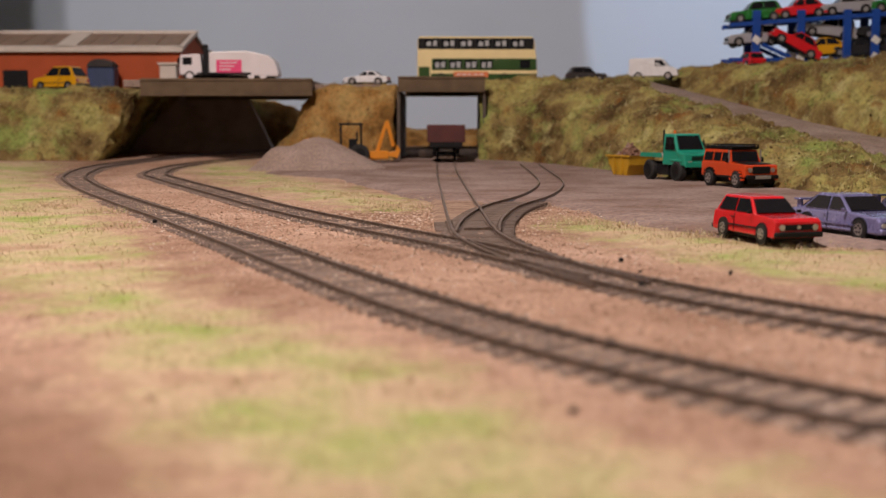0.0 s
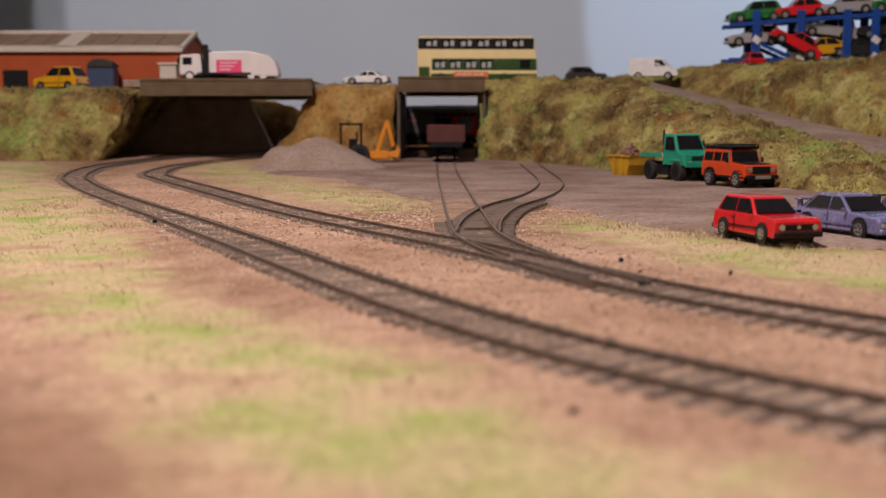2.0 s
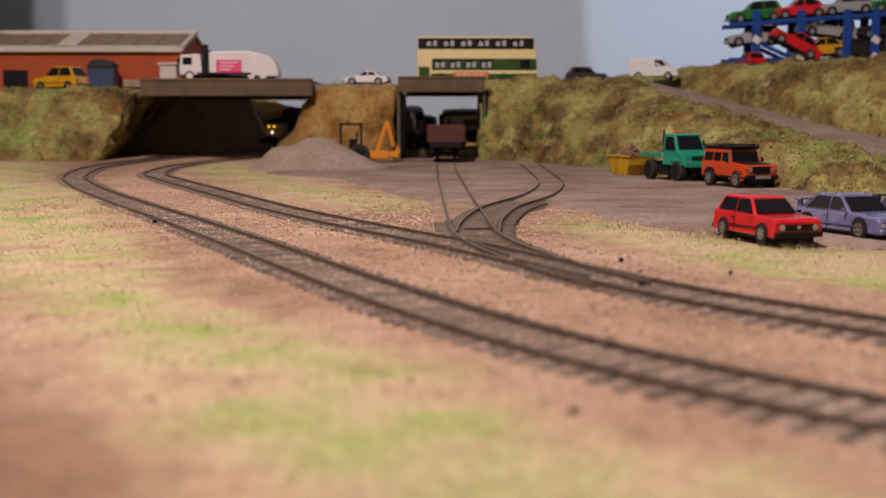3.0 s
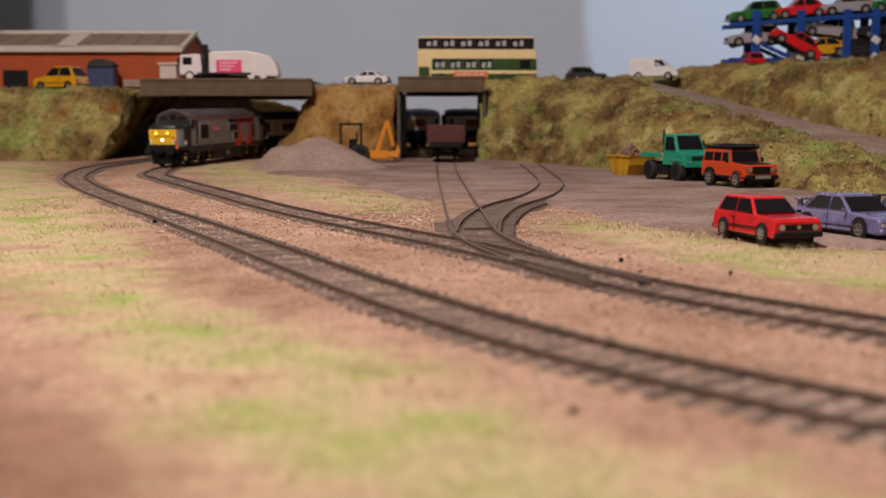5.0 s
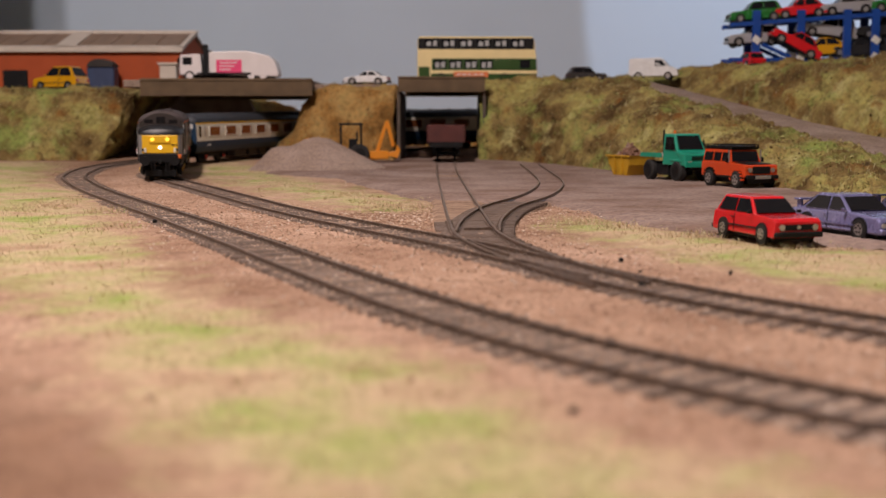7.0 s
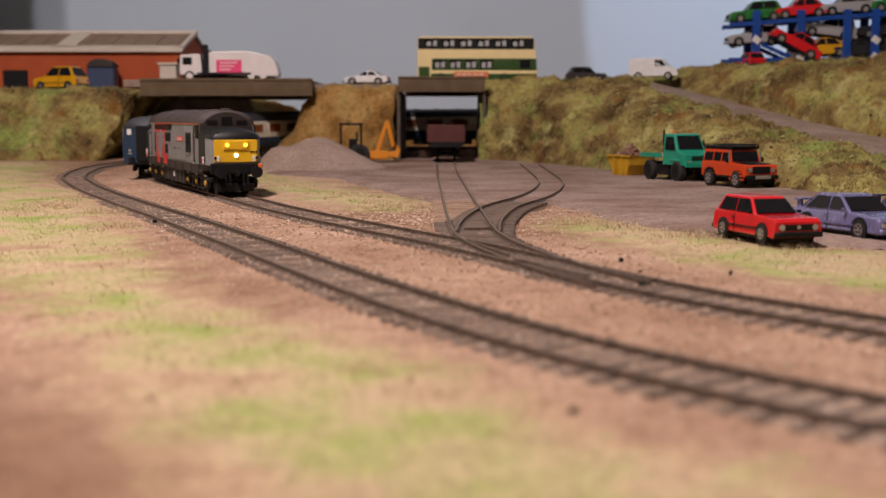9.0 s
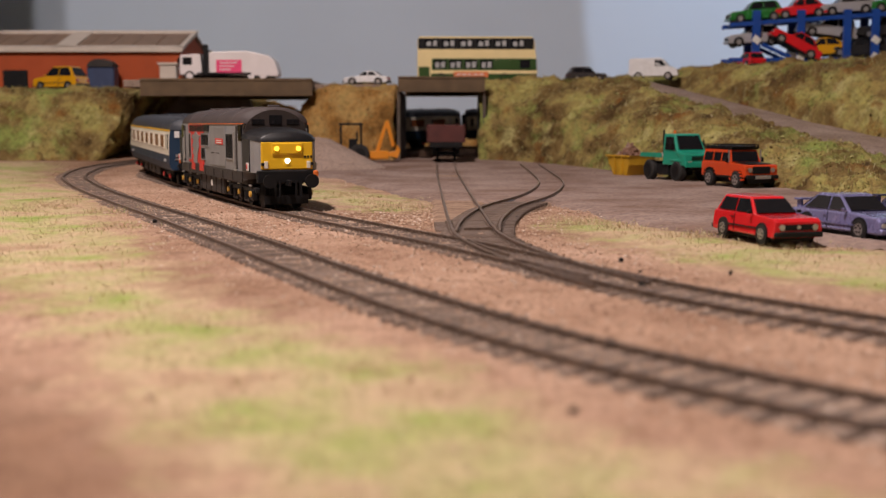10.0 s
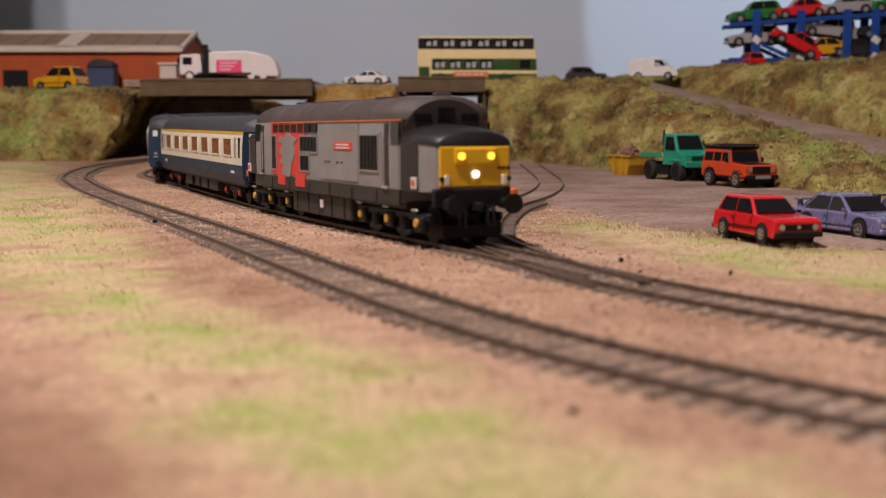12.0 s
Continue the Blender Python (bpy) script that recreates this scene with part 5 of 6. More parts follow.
def blades(name, pts, heights, lean, width, mat, label):
    """Static grass: thin curved fibres, each of two faces."""
    rs = np.random.RandomState(7)
    n = len(pts)
    p = np.array(pts)
    h = np.array(heights)
    a = rs.uniform(0, 6.28, n)
    w = np.stack([np.cos(a), np.sin(a), np.zeros(n)], 1) * width
    d = np.stack([np.cos(a + 1.4), np.sin(a + 1.4), np.zeros(n)], 1) * (h * rs.uniform(0.2, 1, n) * lean)[:, None]
    up = np.array((0, 0, 1.0))
    v = np.stack([p - w, p + w, p + d * 0.35 + up * (h * 0.6)[:, None] + w * 0.7, p + d * 0.35 + up * (h * 0.6)[:, None] - w * 0.7, p + d + up * h[:, None]], 1)
    b = (np.arange(n) * 5)[:, None]
    quads = (b + np.array([[0, 1, 2, 3]])).tolist()
    tris = (b + np.array([[3, 2, 4]])).tolist()
    me = bpy.data.meshes.new(name)
    me.from_pydata(v.reshape(-1, 3).tolist(), [], quads + tris)
    me.materials.append(mat)
    return tagged(new(name, me), label, "grass", kind="stuff")


M_STRAW = island_material("grass_fibre", [(0.0, (0.46, 0.33, 0.20)), (0.4, (0.58, 0.45, 0.28)), (0.7, (0.50, 0.45, 0.24)), (0.88, (0.40, 0.43, 0.18)), (1.0, (0.72, 0.61, 0.45))])
M_BANK = island_material("bank_fibre", [(0.0, (0.16, 0.10, 0.04)), (0.25, (0.26, 0.18, 0.07)), (0.5, (0.34, 0.27, 0.11)), (0.7, (0.30, 0.31, 0.10)), (0.88, (0.42, 0.40, 0.19)), (1.0, (0.60, 0.52, 0.32))])
M_STONE = island_material("ballast_grain", [(0.0, (0.30, 0.19, 0.13)), (0.4, (0.48, 0.33, 0.23)), (0.8, (0.52, 0.38, 0.28)), (1.0, (0.66, 0.55, 0.46))])
M_FLOCK = island_material("flock_clump", [(0.0, (0.06, 0.04, 0.018)), (0.3, (0.14, 0.09, 0.035)), (0.55, (0.32, 0.25, 0.09)), (0.75, (0.22, 0.25, 0.06)), (0.9, (0.46, 0.38, 0.18)), (1.0, (0.34, 0.38, 0.12))])


def dressing():
    rs = random.Random(21)
    pts, hs = [], []
    for poly, n in ((TURF_FRONT, 26000), (TURF_MID, 5000), (TURF_RIGHT, 4500)):
        xa, xb = max(-0.5, min(p[0] for p in poly)), min(0.3, max(p[0] for p in poly))
        ya, yb = min(p[1] for p in poly), max(p[1] for p in poly)
        k = 0
        tries = 0
        while k < n and tries < n * 6:
            tries += 1
            x, y = rs.uniform(xa, xb), ya + (yb - ya) * rs.random() ** 1.5
            if turf(x, y) + 0.5 * noise.noise((x * 45, y * 45, 1)) > 0.62:
                pts.append((x, y, rise(y) + lump(x, y) + 0.0010))
                hs.append(rs.uniform(0.0005, 0.0015))
                k += 1
    for cx, cy, n in ((0.062, 0.548, 260), (0.075, 0.525, 220), (0.10, 0.47, 200), (0.128, 0.432, 160), (-0.02, 0.63, 220), (-0.17, 0.60, 160), (-0.14, 0.50, 160), (0.115, 0.39, 140)):
        for _ in range(n):
            x, y = rs.gauss(cx, 0.008), rs.gauss(cy, 0.012)
            pts.append((x, y, rise(y) + lump(x, y) + 0.0008))
            hs.append(rs.uniform(0.0008, 0.0028))
    blades("static_grass", pts, hs, 1.6, 0.00013, M_STRAW, "short straw and green static grass fibres")
    pts, sz = [], []
    for line in (LINE_FRONT, LINE_BACK):
        sp = spline(lift(line), 0.002)
        for p, q in zip(sp, sp[1:]):
            if not 0.15 < p.y < 1.1:
                continue
            d = (q - p).normalized()
            s = Vector((-d.y, d.x, 0))
            for _ in range(13 if p.y < 0.7 else 7):
                o = rs.gauss(0, 0.014)
                u = p + s * o + d * rs.uniform(-0.001, 0.001)
                pts.append((u.x, u.y, u.z + 0.0023 if abs(o) < 0.0130 else rise(u.y) + lump(u.x, u.y) + 0.0002))
                sz.append(rs.uniform(0.0003, 0.0007))
    for cx, cy, sx, sy, n in ((0.03, 0.58, 0.03, 0.06, 2600), (-0.02, 0.58, 0.02, 0.05, 1500), (0.10, 0.42, 0.04, 0.03, 1200), (-0.14, 0.52, 0.05, 0.08, 1500)):
        for _ in range(n):
            x, y = rs.gauss(cx, sx), rs.gauss(cy, sy)
            pts.append((x, y, lump(x, y) + 0.0004))
            sz.append(rs.choice((0.0003, 0.0004, 0.0005, 0.0008)))
    for _ in range(16000):
        y = 0.2 + 0.9 * rs.random() ** 1.3
        x = rs.uniform(-0.42, 0.42) * min(1, y * 1.1 + 0.1)
        pts.append((x, y, rise(y) + lump(x, y) + 0.0002 + (0.0016 if inside(x, y, YARD) > 0.01 else 0)))
        sz.append(rs.choice((0.0002, 0.0003, 0.0004, 0.0006)) * (0.7 if inside(x, y, YARD) > 0 else 1))
    # Bigger grains added to stand in for glints of light on the ground.
    for x, y in ((-0.0055, 0.2015), (-0.0485, 0.1925), (0.002, 0.1612), (0.016, 0.2), (-0.09, 0.30), (0.06, 0.36), (-0.03, 0.50)):
        pts.append((x, y, lump(x, y) + 0.0014))
        sz.append(0.0007)
    grains("loose_ballast", pts, sz, M_STONE, "fine tan and brown ballast grains", "ballast")
    # flock and long fibres on the banks
    pts, sz, fp, fh = [], [], [], []
    for ob in [o for o in scene.objects if o.name.startswith("hillside")]:
        me = ob.data
        fs = [p for p in me.polygons if -0.75 < p.center.x < 0.62 and p.center.y < 1.5 and p.center.z < 0.115]
        if not fs:
            continue
        ws = [p.area for p in fs]
        n = int(sum(ws) * 26000)
        for p in rs.choices(fs, ws, k=min(n * 3, 16000)):
            vs = [me.vertices[i].co for i in p.vertices]
            a, b = rs.random(), rs.random()
            q = vs[0].lerp(vs[1], a).lerp(vs[3].lerp(vs[2], a), b)
            if rs.random() < 0.32 and noise.noise(q * 40) + 0.25 > rs.random() * 0.9 - 0.2:
                pts.append(tuple(q + p.normal * 0.0004))
                sz.append(rs.uniform(0.0007, 0.0018) if rs.random() < 0.25 else rs.uniform(0.0004, 0.0010))
            if rs.random() < 0.9:
                fp.append(tuple(q))
                fh.append(rs.uniform(0.0015, 0.0042))
    grains("flock", pts, sz, M_FLOCK, "clumps of brown and olive flock on the banks", "flock")
    blades("bank_grass", fp, fh, 1.3, 0.00022, M_BANK, "dry grass fibres on the banks")


dressing()


# ---- the train ----
def wheelset(parent, x, r=7.0):
    bm = bmesh.new()
    for s in (-1, 1):
        cyl(bm, (x * MM, s * 8.4 * MM, r * MM), r * MM, 2.4 * MM, "y", 22)
        cyl(bm, (x * MM, s * 7.3 * MM, r * MM), (r + 0.7) * MM, 0.6 * MM, "y", 22)
    cyl(bm, (x * MM, 0, r * MM), 1.2 * MM, 17 * MM, "y", 8)
    part("wheelset", bm, M_BLACK, parent)


def locomotive():
    t = thing("locomotive", "grey and red diesel locomotive with yellow nose, lamps lit", "locomotive", "train")
    bm = bmesh.new()
    ring = lambda x, k=1.0: [(x * MM, s * y * k * MM, z * MM) for s, y, z in ((-1, 17.2, 14), (-1, 17.8, 18), (-1, 18.0, 24), (-1, 18.0, 37), (-1, 17.4, 43.4), (1, 17.4, 43.4), (1, 18.0, 37), (1, 18.0, 24), (1, 17.8, 18), (1, 17.2, 14))]
    skin(bm, [ring(-90), ring(90)], True)
    part("body", bm, M_GREY, t)
    bm = bmesh.new()
    skin(bm, [arch(-91, 17.4, 43.4, 52.0, 14, 2.0), arch(-60, 17.6, 43.4, 52.3, 14, 2.0), arch(60, 17.6, 43.4, 52.3, 14, 2.0), arch(91, 17.4, 43.4, 52.0, 14, 2.0)])
    for x in (-58, -20, 22, 60):
        skin(bm, [arch(x, 17.7, 43.6, 52.6, 14, 2.0), arch(x + 0.9, 17.7, 43.6, 52.6, 14, 2.0)])
    part("roof", bm, M_ROOF, t, "weathered brown-grey roof", True)
    bm = bmesh.new()
    box(bm, (-22 * MM, 0, 52.0 * MM), (40 * MM, 10 * MM, 1.2 * MM), 0.0004)
    part("roof_hatch", bm, M_ROOF, t)
    part("roof_fan", cyl(bmesh.new(), (42 * MM, 0, 51.8 * MM), 7 * MM, 1.6 * MM, "z", 20), M_ROOF, t)
    for x in (-70, 88):
        part("horn", box(bmesh.new(), (x * MM, 0, 52 * MM), (4 * MM, 6 * MM, 2.2 * MM), 0.0004), M_ROOF, t)
    for s in (-1, 1):
        bm = bmesh.new()
        side_plate(bm, -91, 91, 13, 18.6, s, 17.6, 0.7)
        for x in (-66, -40, -12, 14, 40, 66):
            side_plate(bm, x, x + 4, 13.6, 17.6, s, 18.2, 0.5)
        part("skirt", bm, M_SKIRT, t, "grimy dark skirt")
        bm = bmesh.new()
        side_plate(bm, -66, 92, 43.05, 43.5, s, 17.2, 0.7)
        part("cantrail_line", bm, M_ORANGE, t, "thin orange cantrail line")
        bm = bmesh.new()
        side_plate(bm, -64, -13.6, 19.6, 42.6, s, 17.7, 0.5)
        for x0, x1 in ((-53, -42), (-27, -14)):
            side_plate(bm, x0, x1, 15.0, 19.6, s, 18.0, 0.55)
        part("livery_panel", bm, M_LRED, t, "red livery panel")
        bm = bmesh.new()
        out = [(-58, 19), (-46, 19), (-44, 25), (-40, 30), (-41, 35), (-36, 37.5), (-44, 38.5), (-49, 41), (-54, 38), (-60, 38.5), (-62, 36), (-56, 35), (-61, 30), (-56, 29.5), (-60, 25.5), (-55, 25)]
        prism(bm, [((-39 + (x + 50) * 1.08) * MM, (18.9 + (z - 19) * 0.92) * MM) for x, z in out], s * 18.15 * MM, s * 18.5 * MM)
        part("emblem", bm, M_GREY, t, "plain grey emblem shape")
        for x0, x1, z0, z1 in ((-20.5, 2.1, 30.6, 36.9), (-20.5, -8.6, 22.4, 28.8), (52.3, 71, 24.8, 37.7), (-62, -56, 22, 37)):
            bm = side_plate(bmesh.new(), x0, x1, z0, z1, s, 17.75, 0.55)
            for k in range(5):
                xx = x0 + (x1 - x0) * (k + 0.5) / 5
                side_plate(bm, xx - 0.5, xx + 0.5, z0 + 0.6, z1 - 0.6, s, 18.2, 0.35)
            part("grille", bm, M_BLACK, t, "black grille")
            fr = bmesh.new()
            for a, b, c, d in ((x0 - 0.7, x1 + 0.7, z0 - 0.7, z0), (x0 - 0.7, x1 + 0.7, z1, z1 + 0.7), (x0 - 0.7, x0, z0, z1), (x1, x1 + 0.7, z0, z1)):
                side_plate(fr, a, b, c, d, s, 17.8, 0.7)
            part("grille_frame", fr, M_GREY, t)
        for x0 in (-60.5, -51.4, -42.3, -33.2, -24.1, -15, -5.9):
            bm = side_plate(bmesh.new(), x0, x0 + 7.4, 38.7, 42.4, s, 17.65, 0.75)
            part("vent", bm, M_BLACK, t)
        bm = side_plate(bmesh.new(), 23.3, 44, 31.7, 35, s, 17.8, 0.7, 0.0002)
        part("nameplate", bm, M_LRED, t, "red nameplate")
        for z in (32.5, 33.7):
            bm = side_plate(bmesh.new(), 26, 41, z, z + 0.5, s, 18.5, 0.15)
            part("lettering", bm, M_WHITE, t)
        part("body_panel", side_plate(bmesh.new(), 6, 50, 19.8, 42.2, s, 17.6, 0.62), M_GREY, t)
        for x in (12, 16, 26, 31):
            part("panel_catch", side_plate(bmesh.new(), x, x + 2.4, 26.5, 27.2, s, 18.1, 0.3), M_SKIRT, t)
        for e in (1, -1):
            a, b = sorted((e * 82.8, e * 90.4))
            bm = side_plate(bmesh.new(), a, b, 34.4, 42.6, s, 17.5, 0.65)
            part("cab_side_window", bm, M_GLASSD, t, "dark cab side window")
            # Dark raised strip standing in for the shade of the cab door recess.
            a, b = sorted((e * 77.2, e * 80.8))
            bm = side_plate(bmesh.new(), a, b, 19.5, 42, s, 17.8, 0.45)
            part("door_recess", bm, M_SKIRT, t)
            part("footstep", side_plate(bmesh.new(), a - 1, b + 1, 18.6, 19.4, s, 18.0, 1.0), M_CHROME, t)
            bm = bmesh.new()
            cyl(bm, (e * 76 * MM, s * 19 * MM, 30 * MM), 0.0003, 0.018, "z", 6)
            part("handrail", bm, M_CHROME, t)
    for e in (-1, 1):
        # nose and cab front
        bm = bmesh.new()
        def nring(x, h, st, cr):
            r = arch(x, h, st, cr, 14, 2.2)
            return [(x * MM, h * MM, 18.6 * MM)] + r + [(x * MM, -h * MM, 18.6 * MM)]
        skin(bm, [nring(e * 89, 17.7, 35.8, 41.6), nring(e * 101, 17.2, 35.2, 40.8), nring(e * 110, 15.9, 34.6, 39.8), nring(e * 113.2, 14.4, 34.2, 39.0), nring(e * 114.2, 13.3, 33.8, 38.4)], True)
        part("nose", bm, M_GREY, t)
        bm = bmesh.new()
        skin(bm, [arch(e * 89, 18.0, 35.9, 42.0, 14, 2.2), arch(e * 101, 17.5, 35.3, 41.2, 14, 2.2), arch(e * 110, 16.2, 34.7, 40.2, 14, 2.2), arch(e * 113.6, 14.5, 34.3, 39.3, 14, 2.2), arch(e * 114.7, 13.4, 34.2, 38.6, 14, 2.2)])
        part("nose_top", bm, M_NAVY, t, "black rounded nose top", True)
        for s in (-1, 1):
            bm = bmesh.new()
            q = [(91.6, 17.95, 18.8), (104.5, 17.15, 18.8), (104.5, 17.15, 35.0), (91.6, 17.95, 35.7)]
            vs = [bm.verts.new((e * x * MM, s * y * MM, z * MM)) for x, y, z in q] + [bm.verts.new((e * x * MM, s * (y - 0.6) * MM, z * MM)) for x, y, z in q]
            for f in ((0, 1, 2, 3), (7, 6, 5, 4), (0, 4, 5, 1), (1, 5, 6, 2), (2, 6, 7, 3), (3, 7, 4, 0)):
                bm.faces.new([vs[k] for k in f])
            part("nose_side_panel", bm, M_NAVY, t, "dark nose side panel")
            bm = bmesh.new()
            box(bm, (e * 103 * MM, s * 17.8 * MM, 21.5 * MM), (4.2 * MM, 0.5 * MM, 4.0 * MM))
            part("data_panel", bm, M_WHITE, t, "small white data panel")
            bm = bmesh.new()
            box(bm, (e * 103 * MM, s * 18.1 * MM, 21.5 * MM), (2.0 * MM, 0.4 * MM, 2.2 * MM))
            part("data_mark", bm, M_LRED, t)
            bm = bmesh.new()
            cyl(bm, (e * 118 * MM, s * 10.8 * MM, 14.6 * MM), 2.0 * MM, 8 * MM, "x", 14)
            cyl(bm, (e * 122.3 * MM, s * 10.8 * MM, 14.6 * MM), 3.5 * MM, 1.0 * MM, "x", 20)
            part("buffer", bm, M_BLACK, t)
            bm = bmesh.new()
            box(bm, (e * 115.3 * MM, s * 11.0 * MM, 22.6 * MM), (1.2 * MM, 1.8 * MM, 3.6 * MM), 0.0002)
            part("lamp_bracket", bm, M_CREAM, t)
            bm = bmesh.new()
            cyl(bm, (e * 115.2 * MM, s * 12.6 * MM, 23 * MM), 0.9 * MM, 1.0 * MM, "x", 12)
            part("tail_lamp", bm, M_BLACK, t)
            bm = bmesh.new()
            cyl(bm, (e * 112 * MM, s * 12.4 * MM, 36.2 * MM), 0.7 * MM, 1.2 * MM, "z", 8)
            part("lifting_eye", bm, M_CHROME, t)
        bm = bmesh.new()
        box(bm, (e * 114.1 * MM, 0, 27.2 * MM), (1.6 * MM, 26.8 * MM, 14.0 * MM), 0.0006, seg=2)
        part("nose_panel", bm, M_LYELLOW, t, "bright yellow warning panel")
        bm = bmesh.new()
        box(bm, (e * 115.0 * MM, 0, 30.7 * MM), (1.6 * MM, 15.8 * MM, 5.6 * MM), 0.0005, seg=2)
        part("headcode_box", bm, M_LYELLOW, t, "bright yellow headcode box")
        for y in (-5.6, 5.6):
            bm = cyl(bmesh.new(), (e * 115.9 * MM, y * MM, 30.8 * MM), 1.25 * MM, 0.7 * MM, "x", 18)
            part("marker_lamp", bm, M_LAMP if e > 0 else M_CHROME, t, "lit yellow marker lamp" if e > 0 else "")
        bm = cyl(bmesh.new(), (e * 115.2 * MM, 0, 24.6 * MM), 1.25 * MM, 0.8 * MM, "x", 18)
        part("headlight", bm, M_HEAD if e > 0 else M_CHROME, t, "lit white headlight" if e > 0 else "")
        for y in (-12.5, -10.8, -9.2):
            bm = boxes(((e * 115.0 * MM, -e * y * MM, 26.6 * MM), (0.3 * MM, 1.1 * MM, 1.2 * MM)))
            part("number_bar", bm, M_BLACK, t)
        # raked windscreens under the roof's curve
        bm = bmesh.new()
        skin(bm, [arch(e * 89, 17.2, 38.5, 51.4, 14, 2.0), arch(e * 91.6, 16.4, 38.5, 50.6, 14, 2.0)])
        part("cab_front", bm, M_CABF, t, "dark cab front", False)
        for y in (-9.3, 0, 9.3):
            bm = bmesh.new()
            zt = 47.8 if y == 0 else 45.6
            box(bm, (e * 91.7 * MM, y * MM, (42.8 + zt) / 2 * MM), (0.7 * MM, 6.8 * MM, (zt - 42.8) * MM), 0.0002)
            part("windscreen", bm, M_GLASSD, t, "dark windscreen pane")
            bm = bmesh.new()
            box(bm, (e * 92.2 * MM, y * MM, 45.2 * MM), (0.4 * MM, 0.25 * MM, 3.4 * MM), 0, Matrix.Identity(4))
            part("wiper", bm, M_BLACK, t)
        bm = bmesh.new()
        box(bm, (e * 114 * MM, 0, 16.6 * MM), (3 * MM, 31 * MM, 6.4 * MM), 0.0005)
        part("buffer_beam", bm, M_BLACK, t)
        bm = bmesh.new()
        box(bm, (e * 116.5 * MM, 0, 13.5 * MM), (6 * MM, 2.0 * MM, 3 * MM), 0.0003)
        for y in (-6.5, -4.2, 4.2, 6.5):
            cyl(bm, (e * 116.2 * MM, y * MM, 10.5 * MM), 0.6 * MM, 8 * MM, "z", 6)
        part("coupling", bm, M_BLACK, t)
        bm = bmesh.new()
        box(bm, (e * 112 * MM, 0, 5.0 * MM), (2 * MM, 23 * MM, 5 * MM), 0.0004)
        part("snow_plough", bm, M_BLACK, t)
        bm = bmesh.new()
        box(bm, (e * 115.5 * MM, e * 14.6 * MM, 18.0 * MM), (2.6 * MM, 2.6 * MM, 3.4 * MM), 0.0006)
        part("jumper_cable", bm, M_ORANGE, t, "orange jumper socket")
    bm = bmesh.new()
    for s in (-1, 1):
        box(bm, (0, s * 12 * MM, 8.5 * MM), (74 * MM, 9 * MM, 9.6 * MM), 0.0008)
        for x in (-30, -15, 0, 15, 30):
            box(bm, (x * MM, s * 16.6 * MM, 8.5 * MM), (0.8 * MM, 0.8 * MM, 9 * MM))
    box(bm, (0, 0, 13 * MM), (180 * MM, 30 * MM, 3 * MM))
    part("fuel_tank", bm, M_SKIRT, t, "grimy underfloor tanks")
    for s in (-1, 1):
        part("tank_label", boxes(((4 * MM, s * 17.0 * MM, 9 * MM), (3 * MM, 0.6 * MM, 3.4 * MM))), M_WHITE, t)
    for c in (-74, 74):
        g = bmesh.new()
        box(g, (c * MM, 0, 8 * MM), (66 * MM, 15 * MM, 5 * MM))
        for s in (-1, 1):
            box(g, (c * MM, s * 13.4 * MM, 9.4 * MM), (68 * MM, 2.2 * MM, 3.0 * MM), 0.0005)
            for x in (-27, 0, 27):
                box(g, ((c + x) * MM, s * 14.2 * MM, 7.0 * MM), (7.5 * MM, 3 * MM, 5.6 * MM), 0.0006)
            for x in (-13.5, 13.5):
                cyl(g, ((c + x) * MM, s * 14.0 * MM, 6.4 * MM), 2.2 * MM, 4.6 * MM, "z", 12)
                box(g, ((c + x) * MM, s * 14.2 * MM, 3.6 * MM), (12 * MM, 1.8 * MM, 1.4 * MM))
        bg = part("bogie", g, M_BLACK, t, "black six-wheel bogie")
        for x in (-27, 0, 27):
            wheelset(bg, c + x)
            for s in (-1, 1):
                b2 = cyl(bmesh.new(), ((c + x) * MM, s * 16.0 * MM, 7.4 * MM), 1.5 * MM, 1.2 * MM, "y", 14)
                part("axlebox", b2, M_AXLE, bg, "yellow axlebox cover")
                b2 = boxes((((c + x - 3) * MM, s * 15.2 * MM, 11.6 * MM), (5 * MM, 1.2 * MM, 1.0 * MM)), bevel=0.0003)
                part("brake_cylinder", b2, M_CHROME, bg)
    return t


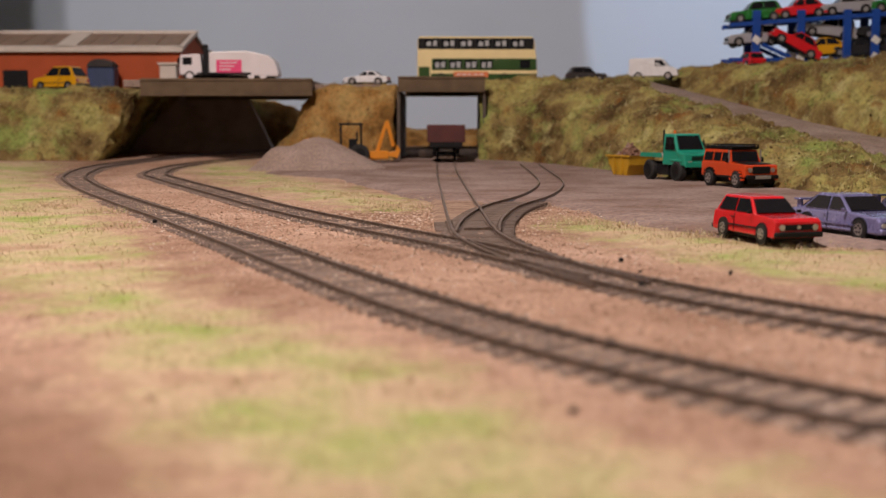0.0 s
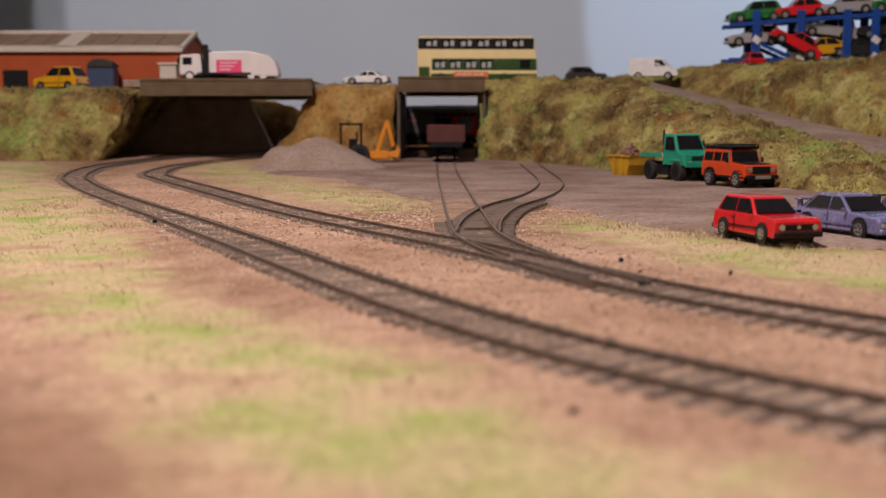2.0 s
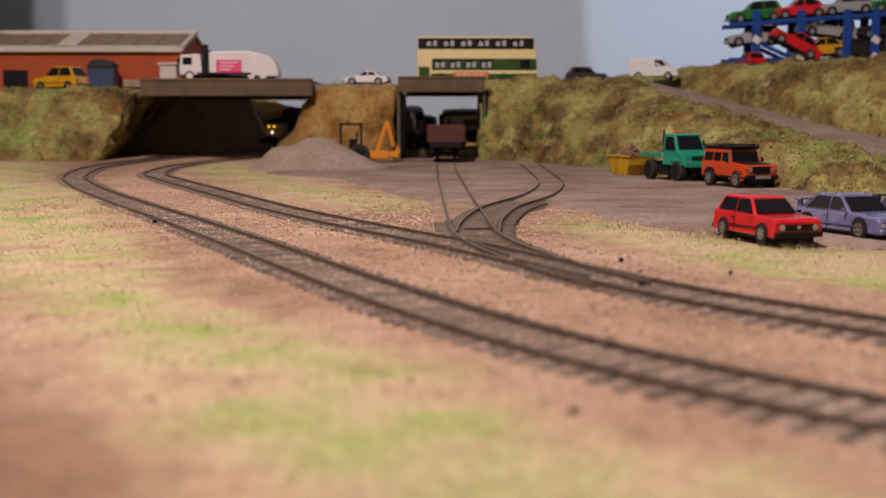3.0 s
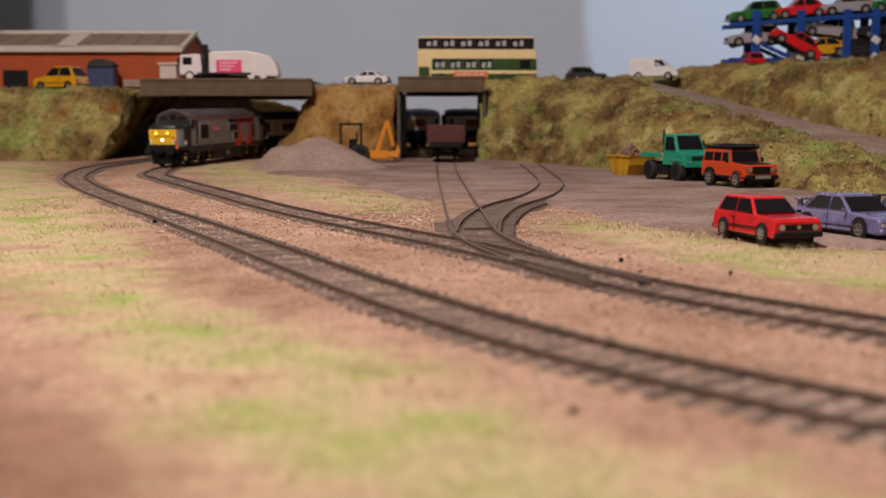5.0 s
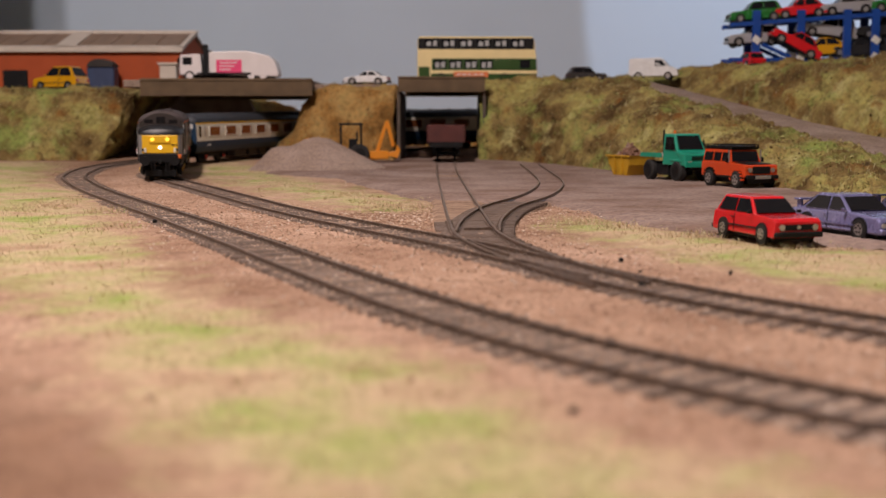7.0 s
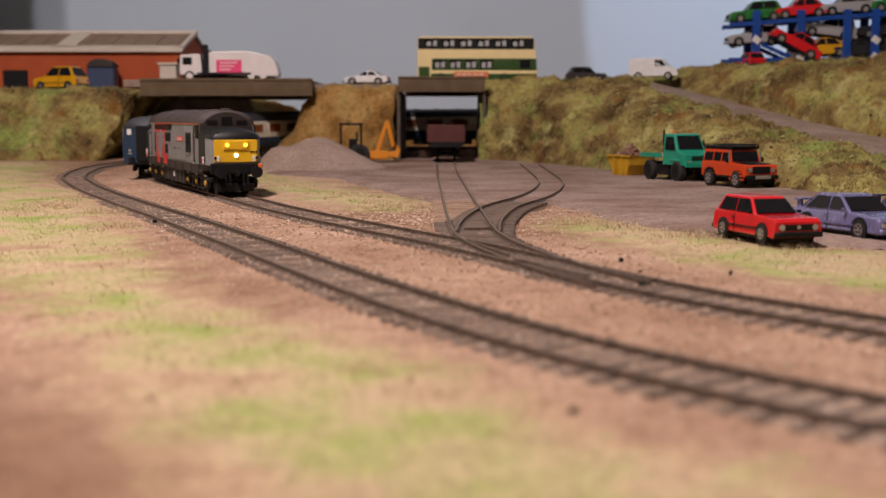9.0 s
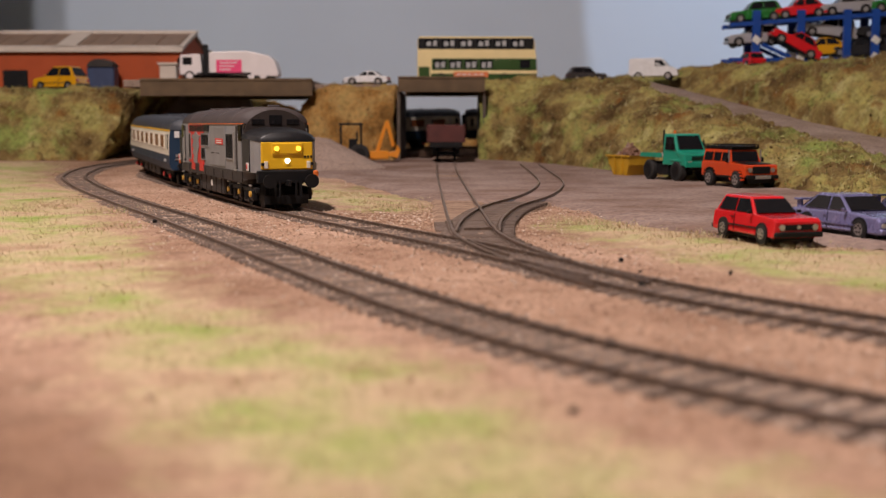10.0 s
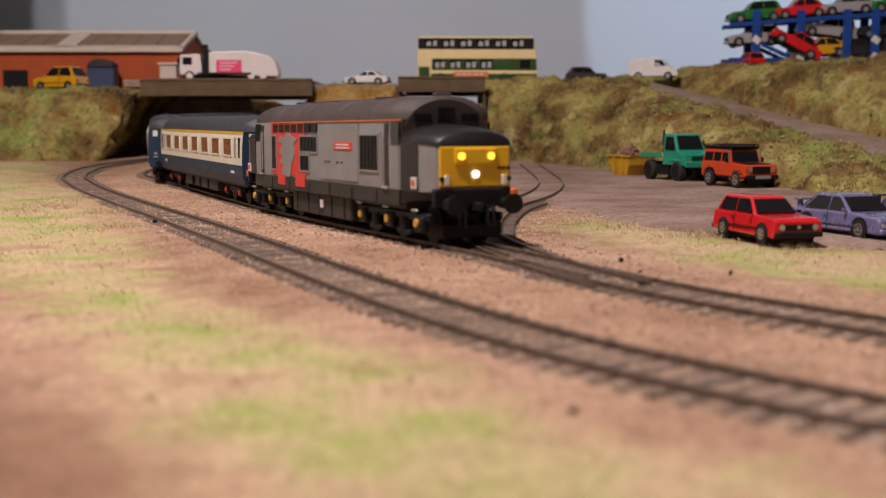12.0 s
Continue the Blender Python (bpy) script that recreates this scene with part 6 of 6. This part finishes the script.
def coach(first):
    t = thing("railway_coach", "blue and cream passenger coach" + (" with yellow first-class stripe" if first else " with dark underframe"), "coach", "train")
    L = 131
    bm = bmesh.new()
    ring = lambda x: [(x * MM, s * y * MM, z * MM) for s, y, z in ((-1, 16.6, 11.5), (-1, 17.8, 16), (-1, 18.0, 24), (-1, 17.7, 33), (-1, 16.9, 39.3), (1, 16.9, 39.3), (1, 17.7, 33), (1, 18.0, 24), (1, 17.8, 16), (1, 16.6, 11.5))]
    skin(bm, [ring(-L), ring(L)], True)
    part("body", bm, M_BLUE, t)
    bm = bmesh.new()
    skin(bm, [arch(-L - 0.5, 16.4, 39.0, 46.4), arch(-L + 8, 17.0, 39.2, 48), arch(L - 8, 17.0, 39.2, 48), arch(L + 0.5, 16.4, 39.0, 46.4)])
    for x in range(-110, 111, 27):
        box(bm, (x * MM, 0, 48.0 * MM), (5 * MM, 3 * MM, 1.0 * MM), 0.0003)
    part("roof", bm, M_CROOF, t, "dark grey roof", True)
    for s in (-1, 1):
        bm = bmesh.new()
        q = [(-L + 0.5, 18.05, 21.6), (L - 0.5, 18.05, 21.6), (L - 0.5, 17.95, 33), (-L + 0.5, 17.95, 33), (L - 0.5, 17.25, 38.4), (-L + 0.5, 17.25, 38.4)]
        o = [bm.verts.new((x * MM, s * y * MM, z * MM)) for x, y, z in q]
        i = [bm.verts.new((x * MM, s * (y - 0.7) * MM, z * MM)) for x, y, z in q]
        for f in ((0, 1, 2, 3), (3, 2, 4, 5)):
            bm.faces.new([o[k] for k in f])
            bm.faces.new([i[k] for k in reversed(f)])
        for a, b in ((0, 1), (1, 2), (2, 4), (4, 5), (5, 3), (3, 0)):
            bm.faces.new((o[a], o[b], i[b], i[a]))
        part("window_band", bm, M_CREAM, t, "cream upper band")
        if first:
            bm = side_plate(bmesh.new(), -L + 0.5, L - 0.5, 38.0, 39.2, s, 17.0, 0.5)
            part("stripe", bm, M_LYELLOW, t, "yellow first-class stripe")
        wins = [(-96 + 32 * k - 10, -96 + 32 * k + 10) for k in range(7)]
        for x0, x1 in wins:
            bm = bmesh.new()
            side_plate(bm, x0, x1, 26.4, 35.2, s, 17.75, 0.42, 0.0003)
            part("window", bm, M_BROWNWIN, t, "brown-tinted window")
            fr = bmesh.new()
            for a, b, c, d in ((x0 - 0.8, x1 + 0.8, 25.7, 26.5), (x0 - 0.8, x1 + 0.8, 35.1, 35.8), (x0 - 0.8, x0, 25.7, 35.8), (x1, x1 + 0.8, 25.7, 35.8)):
                side_plate(fr, a, b, c, d, s, 17.8, 0.6)
            part("window_frame", fr, M_CREAM, t)
        for x in (-126, -116, 113, 122.5):
            bm = side_plate(bmesh.new(), x, x + 3.6, 25.5, 36, s, 17.8, 0.42)
            part("door_window", bm, M_GLASSD if abs(x) > 120 else M_CHROME, t)
        for x in (-112, 104):
            bm = side_plate(bmesh.new(), x, x + 7, 17, 18.3, s, 17.9, 0.3)
            part("number_bar", bm, M_WHITE, t)
    for e in (-1, 1):
        bm = bmesh.new()
        box(bm, (e * (L + 2.5) * MM, 0, 27 * MM), (5 * MM, 13 * MM, 28 * MM), 0.0008)
        part("gangway", bm, M_BLACK, t, "black corridor gangway")
        for y in (-12.5, 12.5):
            bm = boxes(((e * (L + 0.3) * MM, y * MM, 36 * MM), (0.5 * MM, 3.4 * MM, 4.4 * MM)))
            part("end_label", bm, M_WHITE, t)
            bm = boxes(((e * (L + 0.3) * MM, y * MM, 19 * MM), (0.5 * MM, 3.0 * MM, 1.0 * MM)), ((e * (L + 0.3) * MM, y * MM, 21.5 * MM), (0.5 * MM, 2.0 * MM, 1.6 * MM)))
            part("end_step", bm, M_CHROME, t)
            bm = cyl(bmesh.new(), (e * (L + 3) * MM, y * 0.85 * MM, 14.4 * MM), 2.0 * MM, 6 * MM, "x", 14)
            part("buffer", bm, M_BLACK, t)
    bm = bmesh.new()
    box(bm, (0, 0, 11 * MM), (258 * MM, 30 * MM, 2 * MM))
    for x, w in ((-40, 22), (-10, 14), (12, 18), (40, 24)):
        for s in (-1, 1):
            box(bm, (x * MM, s * 11 * MM, 7.4 * MM), (w * MM, 8 * MM, 6.4 * MM), 0.0005)
    part("underframe", bm, M_SKIRT, t, "grimy underframe boxes")
    for c in (-92, 92):
        g = bmesh.new()
        for s in (-1, 1):
            box(g, (c * MM, s * 12.6 * MM, 7.6 * MM), (46 * MM, 2 * MM, 3.2 * MM), 0.0005)
            for x in (-17, 17):
                box(g, ((c + x) * MM, s * 13.4 * MM, 6.4 * MM), (7 * MM, 2.4 * MM, 4.6 * MM), 0.0005)
        box(g, (c * MM, 0, 8 * MM), (16 * MM, 25 * MM, 3 * MM))
        bg = part("bogie", g, M_BLACK, t, "black four-wheel bogie")
        for x in (-17, 17):
            wheelset(bg, c + x, 6.2)
            for s in (-1, 1):
                b2 = cyl(bmesh.new(), ((c + x) * MM, s * 14.8 * MM, 6.4 * MM), 1.5 * MM, 1.0 * MM, "y", 12)
                part("axlebox", b2, M_LRED, bg, "red axlebox cover")
    return t


PATH = spline(lift(LINE_BACK), 0.004)


def along(s):
    k = max(0, min(len(PATH) - 1.001, s / 0.004))
    i = int(k)
    return PATH[i].lerp(PATH[i + 1], k - i)


def riding(s, half):
    """Pose of a vehicle whose middle is s along the line and whose bogies stand half a base before and behind."""
    a, b = along(s + half), along(s - half)
    m, d = (a + b) / 2, a - b
    return Matrix.Translation(m + Vector((0, 0, 0.0040))) @ d.to_track_quat("X", "Z").to_matrix().to_4x4()


# distance run by the locomotive's nose at each moment
RUN = [(0.0, 1.655), (0.5, 1.714), (1.0, 1.774), (1.5, 1.832), (2.0, 1.886), (2.5, 1.939), (3.0, 1.993), (3.5, 2.058), (4.0, 2.128), (4.5, 2.199), (5.0, 2.264), (5.5, 2.319), (6.0, 2.366), (6.5, 2.408), (7.0, 2.450), (7.5, 2.496), (8.0, 2.546), (8.5, 2.600), (9.0, 2.658), (9.5, 2.721), (10.0, 2.786), (10.5, 2.847), (11.0, 2.900), (11.5, 2.949), (12.0, 3.001)]


def nose_at(t):
    for (a, p), (b, q) in zip(RUN, RUN[1:]):
        if a <= t <= b:
            return p + (q - p) * (t - a) / (b - a)
    return RUN[-1][1]


LOCO = locomotive()
FIRST = coach(True)
SECOND = coach(False)
TRAIN = [(LOCO, 0.115, 0.074), (FIRST, 0.115 + 0.256, 0.092), (SECOND, 0.115 + 0.256 + 0.274, 0.092)]
for k in (3, 4):
    TRAIN.append((copy_thing(SECOND, Matrix.Identity(4)), 0.115 + 0.256 + 0.274 * (k - 1), 0.092))


def motions():
    """The train runs round behind the bridges and out towards the camera."""
    for ob, back, half in TRAIN:
        rows = []
        for k in range(49):
            t = k * 0.25
            rows.append((t, riding(nose_at(t) - back, half)))
        walk(ob, rows)


motions()
